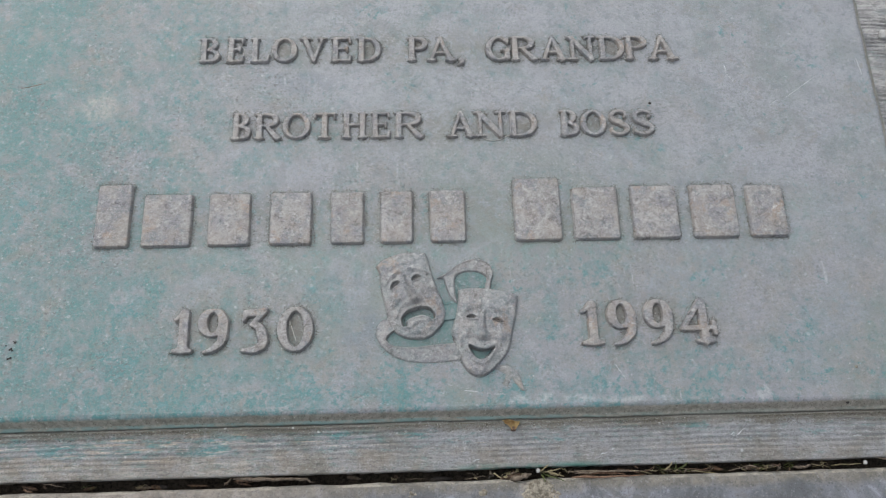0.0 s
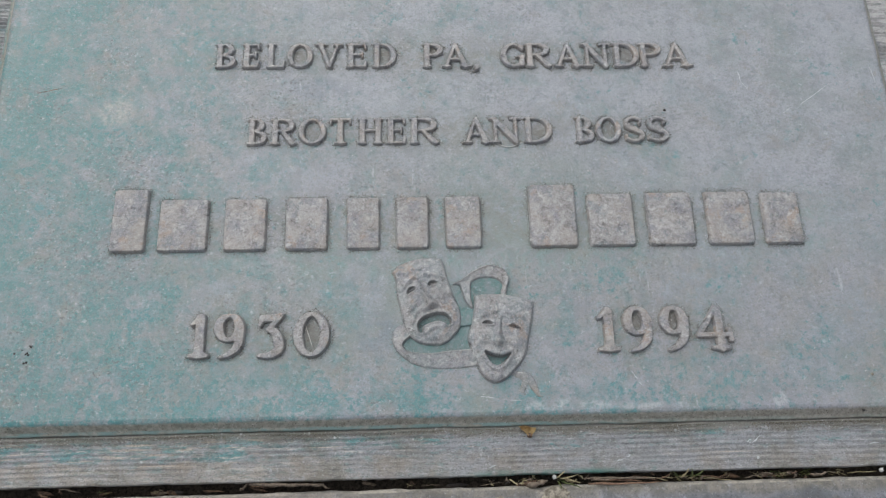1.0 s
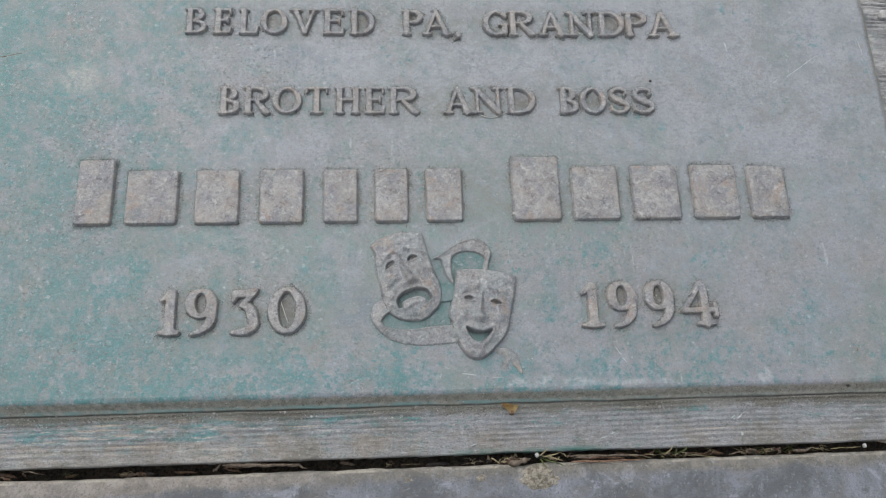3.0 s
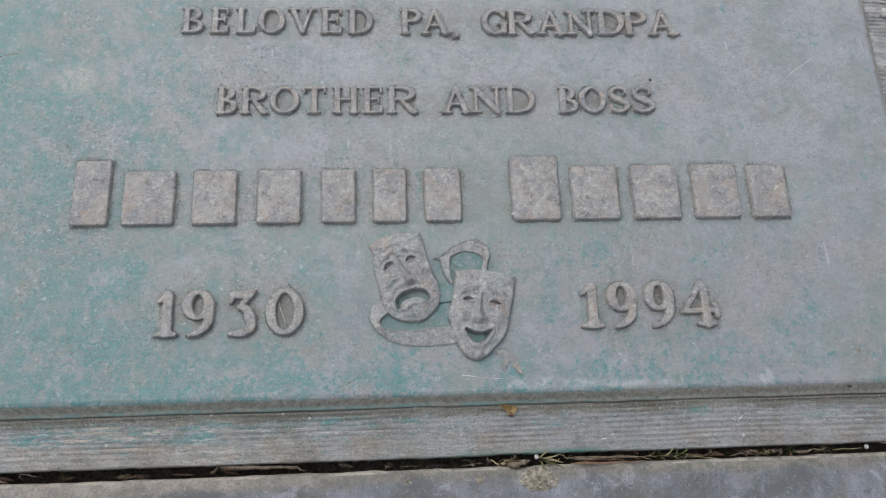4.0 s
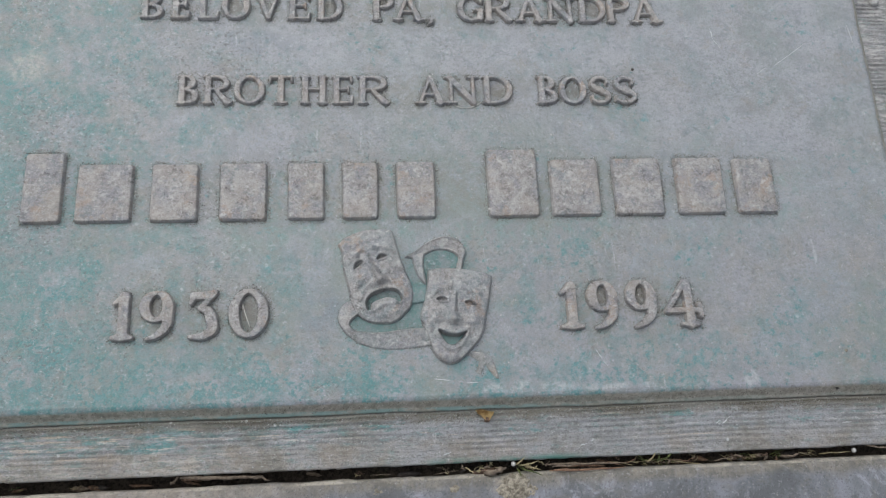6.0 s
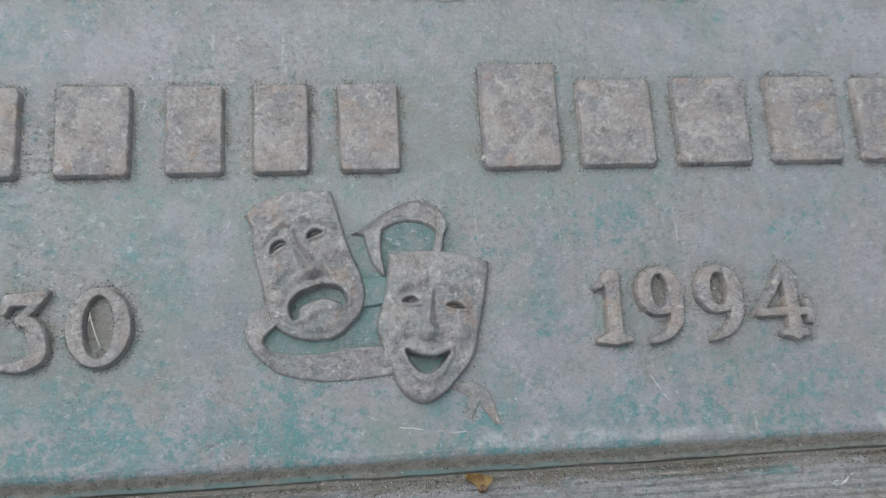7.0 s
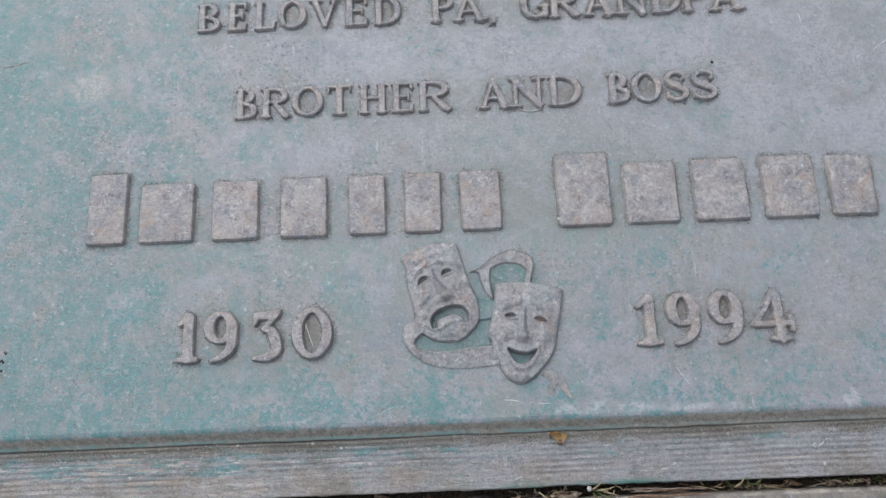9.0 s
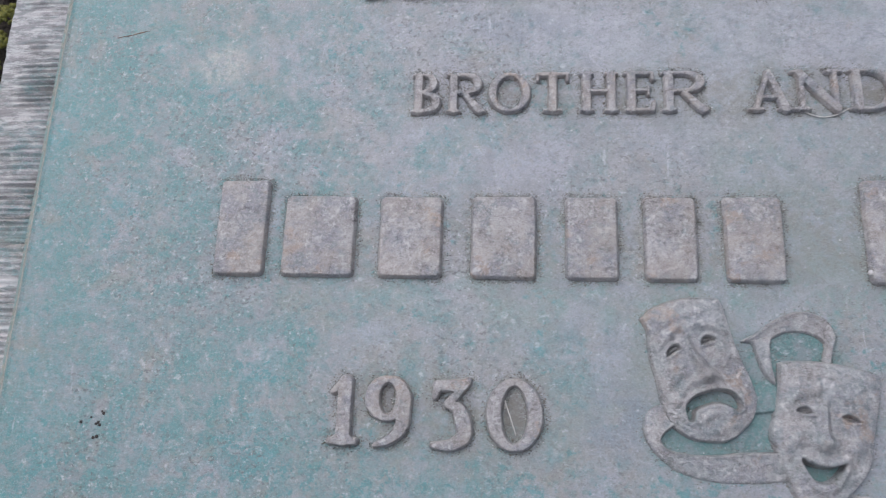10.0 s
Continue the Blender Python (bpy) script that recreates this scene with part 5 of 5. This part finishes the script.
def crust(at, rx, ry, tall, label, seed):
    """A low rough cushion of lichen and sand grown on the slab."""
    n = 90
    U, V = np.meshgrid(np.linspace(-1.35, 1.35, n), np.linspace(-1.35, 1.35, n))
    X, Y = U * rx, V * ry
    q = 1 - np.hypot(U, V) + 0.45 * fbm(X, Y, 130, seed, 3)
    Z = tall * smooth(q, 0.0, 0.6) * (0.55 + 0.45 * fbm(X, Y, 300, seed + 2, 3)) + 0.0005 * fbm(X, Y, 900, seed + 5, 2) - 0.0012 * (1 - smooth(q, -0.12, 0.05))
    inside = q > -0.15
    keep = inside[:-1, :-1] & inside[1:, :-1] & inside[:-1, 1:] & inside[1:, 1:]
    f = grid_faces(n, n, keep)
    used, inv = np.unique(f, return_inverse=True)
    v = np.stack([X.ravel(), Y.ravel(), Z.ravel()], -1)[used]
    ob = link_mesh("lichen", v.tolist(), inv.reshape(-1, 4).tolist(), M_LICHEN, at=(at[0], at[1], -0.0064))
    return tagged(ob, label, "lichen")


def gap_y(x):
    """The middle of the gap between the marker and the slab."""
    return -0.1354 + 0.0004 * math.sin(40 * x)


leaf()
G = -0.0125
twig((-0.1570, -0.1366, G - 0.004), (-0.1512, -0.1328, G + 0.003), 0.0008, 3, n=5)
twig((-0.1512, -0.1335, G + 0.002), (-0.1088, -0.1344, G + 0.003), 0.0011, 5, sag=0.0006, wob=0.0014)
twig((-0.1493, -0.1345, G + 0.001), (-0.1214, -0.1338, G + 0.003), 0.0010, 15, M_BARK, wob=0.0006, label="brown root fragment lying in the gap")
twig((-0.1175, -0.1340, G + 0.001), (-0.1059, -0.1367, G + 0.002), 0.0008, 6, n=5)
twig((0.0376, -0.1348, G + 0.002), (0.0819, -0.1357, G + 0.004), 0.0006, 7, M_TWIG, "grey-brown dry stem lying in the gap", wob=0.0005)
twig((0.0437, -0.1359, G + 0.001), (0.0704, -0.1370, G + 0.003), 0.0007, 8, M_NEEDLE, "red-brown dry stem lying in the gap", wob=0.0005)
twig((-0.0010, -0.1377, G), (0.0112, -0.1348, G + 0.002), 0.0019, 9, M_BARK, "short brown wood chip wedged in the gap", name="wood_chip", n=4)
twig((0.1690, -0.1362, G + 0.001), (0.1790, -0.1352, G + 0.003), 0.0009, 10, M_TWIG, "short curled stalk lying in the gap", 0.0016, 0.0012)
twig((0.2188, -0.1324, G + 0.003), (0.2491, -0.1361, G + 0.005), 0.0006, 12, M_TWIG, wob=0.0006)
twig((0.0045, -0.1383, G + 0.0045), (0.0165, -0.1352, G + 0.0055), 0.0018, 61, M_TWIG, "short thick root stub lying in the gap", wob=0.0008, name="root_stub", n=12)
twig((0.039, -0.1381, -0.0060), (0.081, -0.1379, -0.0064), 0.0007, 62, M_NEEDLE, "long red-brown stem lying along the slab's edge", wob=0.0003)
twig((0.041, -0.1362, G + 0.005), (0.070, -0.1350, G + 0.006), 0.0005, 63, M_TWIG, "grey-brown dry stem lying in the gap", wob=0.0005)
for k, (x0, y0, x1, y1, mat) in enumerate(((0.0215, -0.1345, 0.0262, -0.1306, M_STRAW), (0.0240, -0.1350, 0.0330, -0.1330, M_STRAW), (0.0240, -0.1360, 0.0352, -0.1402, M_GRASS), (0.0225, -0.1360, 0.0236, -0.1405, M_GRASS),
                                           (0.0260, -0.1345, 0.0345, -0.1375, M_STRAW), (-0.0050, -0.1345, -0.0010, -0.1375, M_STRAW), (0.093, -0.136, 0.097, -0.131, M_STRAW), (0.101, -0.1355, 0.106, -0.1315, M_GRASS), (0.099, -0.136, 0.0985, -0.131, M_GRASS))):
    twig((x0, y0, G + 0.003), (x1, y1, G + 0.0075), 0.00045, 70 + k, mat, "pale curled grass blade beside a white pebble" if k < 5 else "thin grass blade rising from the gap", 0.0022, 0.0002, "grass_shred", 8)
crumb_rng = random.Random(12)
for k in range(46):
    cx = crumb_rng.choice((crumb_rng.uniform(-0.34, 0.25), crumb_rng.uniform(0.09, 0.115), crumb_rng.uniform(0.14, 0.162), crumb_rng.uniform(-0.01, 0.04)))
    a, ln = crumb_rng.uniform(0, math.pi), crumb_rng.uniform(0.0012, 0.0034)
    c = Vector((cx, gap_y(cx) + crumb_rng.uniform(-0.0018, 0.0018), G - 0.001 + crumb_rng.uniform(-0.003, 0.004)))
    w = Vector((math.cos(a) * ln, math.sin(a) * ln * 0.5, crumb_rng.uniform(-0.0015, 0.0015)))
    twig(c - w, c + w, crumb_rng.uniform(0.00025, 0.0006), 300 + k, crumb_rng.choice((M_BARK, M_TWIG, M_TWIG, M_STRAW, M_GRIT)), "curled crumb of dead grass and bark in the gap", crumb_rng.uniform(0.0005, 0.002), 0.0009, "grass_shred", 7)
chip_rng = random.Random(4)
for k in range(16):
    cx = chip_rng.uniform(-0.33, 0.24)
    a = chip_rng.uniform(-0.8, 0.8)
    ln = chip_rng.uniform(0.003, 0.008)
    c = Vector((cx, gap_y(cx) + chip_rng.uniform(-0.0015, 0.001), G - 0.0065 + chip_rng.uniform(-0.002, 0.002)))
    w = Vector((math.cos(a) * ln, math.sin(a) * ln * 0.3, chip_rng.uniform(-0.001, 0.002)))
    twig(c - w, c + w, chip_rng.uniform(0.0006, 0.0016), 100 + k, chip_rng.choice((M_BARK, M_BARK, M_TWIG, M_GRIT)), "dark bark fragment in the soil of the gap", wob=0.0005, name="bark_chip", n=4)
for k in range(20):
    cx = chip_rng.uniform(-0.30, 0.24) if k < 8 else chip_rng.uniform(-0.02, 0.20)
    a = chip_rng.uniform(-1.2, 1.2)
    ln = chip_rng.uniform(0.003, 0.009)
    c = Vector((cx, gap_y(cx) + chip_rng.uniform(-0.002, 0.0015), G - 0.002 + chip_rng.uniform(-0.003, 0.003)))
    w = Vector((math.cos(a) * ln, math.sin(a) * ln * 0.25, chip_rng.uniform(-0.002, 0.002)))
    twig(c - w, c + w, chip_rng.uniform(0.0002, 0.0004), 200 + k, chip_rng.choice((M_STRAW, M_NEEDLE, M_TWIG, M_BARK)), "thin shred of dead grass in the gap", chip_rng.uniform(-0.001, 0.003), 0.0004, "grass_shred", 6)
for k, (x, n, tall, mat) in enumerate(((-0.234, 7, 0.006, M_GRASS), (-0.203, 5, 0.006, M_STRAW), (0.024, 9, 0.008, M_GRASS), (0.029, 6, 0.008, M_STRAW), (0.091, 7, 0.008, M_STRAW), (0.095, 12, 0.009, M_GRASS),
                                       (0.101, 8, 0.008, M_STRAW), (0.105, 11, 0.008, M_GRASS), (0.143, 7, 0.007, M_STRAW), (0.149, 12, 0.008, M_GRASS), (0.155, 6, 0.007, M_STRAW), (0.168, 9, 0.007, M_GRASS),
                                       (0.186, 5, 0.007, M_STRAW), (-0.013, 5, 0.006, M_STRAW), (0.003, 6, 0.006, M_STRAW), (-0.062, 3, 0.005, M_STRAW), (0.120, 4, 0.006, M_STRAW))):
    tuft((x, gap_y(x), G - 0.002), n, tall, mat, "sparse tuft of green grass in the gap" if mat == M_GRASS else "tuft of dead grass in the gap", 20 + k)
pebble("white_pebble", (0.0206, -0.1338, G + 0.004), 0.0013, M_WHITE, "small white pebble among grass in the gap", 3)
pebble("white_pebble", (0.2116, -0.1348, G + 0.002), 0.0013, M_WHITE, "small white pebble in the gap", 5)
pebble("white_pebble", (0.2790, 0.1470, LEDGE_Z + 0.0021), 0.0034, M_WHITE, "pale pebble lying on the ribbed ledge", 7)
pebble("white_pebble", (0.2740, 0.0720, LEDGE_Z + 0.0015), 0.0026, M_WHITE, "pale pebble lying on the ribbed ledge", 9, 0.6)
pebble("white_pebble", (0.2705, 0.0480, LEDGE_Z + 0.0012), 0.0022, M_WHITE, "flat pale pebble lying on the ribbed ledge", 15, 0.5)
pebble("white_pebble", (0.2700, 0.0390, LEDGE_Z + 0.0012), 0.0020, M_WHITE, "flat pale pebble lying on the ribbed ledge", 17, 0.5)
pebble("grit_grain", (0.1069, 0.0916, 0.0035), 0.0009, M_GRIT, "black speck of grit on a letter", 11)
pebble("grit_grain", (0.0146, 0.0041, 0.0018), 0.0011, M_WHITE, "pale grain of grit beside a raised bar", 13)
crust((0.0205, -0.1462), 0.0105, 0.0058, 0.0009, "pale sandy lichen crust bulging over the rim of the slab", 3)
crust((-0.0110, -0.1452), 0.0028, 0.0022, 0.0007, "pale lichen dot on the slab", 4)
clump("lichen", (-0.0511, -0.1445, -0.0066), 0.0030, M_LICHEN, "white lichen dot on the slab", 5, 60, 0.1, 0.0004)
for k, (x, y) in enumerate(((-0.3665, 0.1330), (-0.3655, 0.1480), (-0.3690, 0.1190), (-0.3640, 0.1640), (-0.3700, 0.1050))):
    clump("moss", (x, y, -0.0195), 0.010, M_MOSS, "yellow-green moss cushion in the soil beside the marker", 30 + k, 90, 0.9, 0.0013)


def fibre(points, r, label, seed):
    base = Vector(points[0])
    ob = part("fibre", tube([Vector(p) - base for p in points], [r] * len(points), 5, seed), M_FIBRE, at=base)
    return tagged(ob, label, "fibre")


fibre([(-0.0055 + 0.0196 * t, 0.0715 - 0.0038 * math.sin(math.pi * t), 0.0006) for t in (k / 12 for k in range(13))], 0.00022, "pale curved fibre lying under the letters", 1)
fibre([(-0.1206 + 0.0042 * t, -0.0462 - 0.0125 * t, 0.0006 + 0.0010 * math.sin(math.pi * t)) for t in (k / 8 for k in range(9))], 0.00022, "thin straw fibre caught inside a numeral", 2)
fibre([(-0.1206 + 0.0003 * t, -0.0492 + 0.0032 * t, 0.0008) for t in (k / 4 for k in range(5))], 0.0002, "thin straw fibre caught inside a numeral", 3)


# ---- scratches, a crack and loose grains on the plate ----
M_SCRATCH = plain_material("bare_scratch", (0.40, 0.41, 0.42), (0.58, 0.59, 0.60), 300, 0.5)
for k, (x0, y0, x1, y1, r) in enumerate(((0.1612, 0.1226, 0.1622, 0.1152, 0.00025), (0.1622, 0.1147, 0.1659, 0.1089, 0.00022), (0.1994, 0.0968, 0.2220, 0.1127, 0.00020), (0.1872, 0.0908, 0.1928, 0.0951, 0.0002),
                                         (0.2524, 0.1262, 0.2543, 0.1134, 0.00026), (-0.0200, -0.0889, -0.0080, -0.0905, 0.00022), (-0.0070, -0.0907, 0.0031, -0.0917, 0.0002), (0.0681, -0.0758, 0.0740, -0.0850, 0.0002))):
    base = Vector((x0, y0, 0.0))
    pts = [q - base for q in bend((x0, y0, 0.00002), (x1, y1, 0.00002), 8, 0.00025, 60 + k)]
    part("scratch", tube(pts, [r * (0.4 + 0.6 * math.sin(math.pi * (i + 0.7) / 9.4)) for i in range(9)], 5, k), M_SCRATCH, plaque, "bright bare scratch", base)
base = Vector((-0.2955, 0.1082, 0.0))
part("crack", tube([q - base for q in bend((-0.2955, 0.1082, 0.0), (-0.2806, 0.1115, 0.0), 9, 0.0005, 77)], [0.0002, 0.0003, 0.0005, 0.0004, 0.0003, 0.0003, 0.0003, 0.0003, 0.0002, 0.0002], 5, 7), M_TWIG, plaque, "fine dark crack", base)
for k, (x0, y0, x1, y1, r) in enumerate(((-0.0165, -0.1278, -0.0125, -0.1266, 0.0003), (0.1360, -0.1182, 0.1415, -0.1140, 0.0003), (0.1330, -0.1175, 0.1355, -0.1160, 0.0003), (0.2050, -0.1198, 0.2105, -0.1196, 0.0003), (0.0565, -0.1262, 0.0605, -0.1250, 0.0003), (0.0630, -0.1238, 0.0650, -0.1230, 0.0003))):
    base = Vector((x0, y0, LEDGE_Z))
    pts = [q - base for q in bend((x0, y0, LEDGE_Z + 0.0002), (x1, y1, LEDGE_Z + 0.0002), 8, 0.0003, 90 + k)]
    part("scratch", tube(pts, [r * (0.3 + 0.7 * math.sin(math.pi * (i + 0.7) / 9.4)) for i in range(9)], 5, k), M_SCRATCH, plaque, "bright bare scuff on the ribs", base)
# a squashed grain added in place of a flat dark stain on the rim
pebble("grit_grain", (0.2030, -0.1012, -0.0018), 0.0009, M_GRIT, "flattened dark grain added for a stain on the plate's sloping rim", 19, 0.4)
pebble("sand_grain", (0.2110, -0.0810, 0.0003), 0.0009, M_LICHEN, "tan crumb of gravel on the plate", 23, 0.6)
pebble("sand_grain", (0.2088, -0.0822, 0.0002), 0.0006, M_WHITE, "pale grain of sand on the plate", 25, 0.6)
grain_rng = random.Random(9)
for k in range(9):
    pebble("grit_grain", (-0.278 + grain_rng.gauss(0, 0.003), -0.0585 + grain_rng.gauss(0, 0.006), 0.0002), grain_rng.uniform(0.0004, 0.0008), M_GRIT, "dark grain of dirt on the plate", 20 + k, 0.5)
for k in range(26):
    pebble("sand_grain", (grain_rng.uniform(-0.31, 0.23), grain_rng.uniform(-0.092, 0.15), 0.0002), grain_rng.uniform(0.0003, 0.0006), M_WHITE, "pale grain of sand on the plate", 40 + k, 0.6)
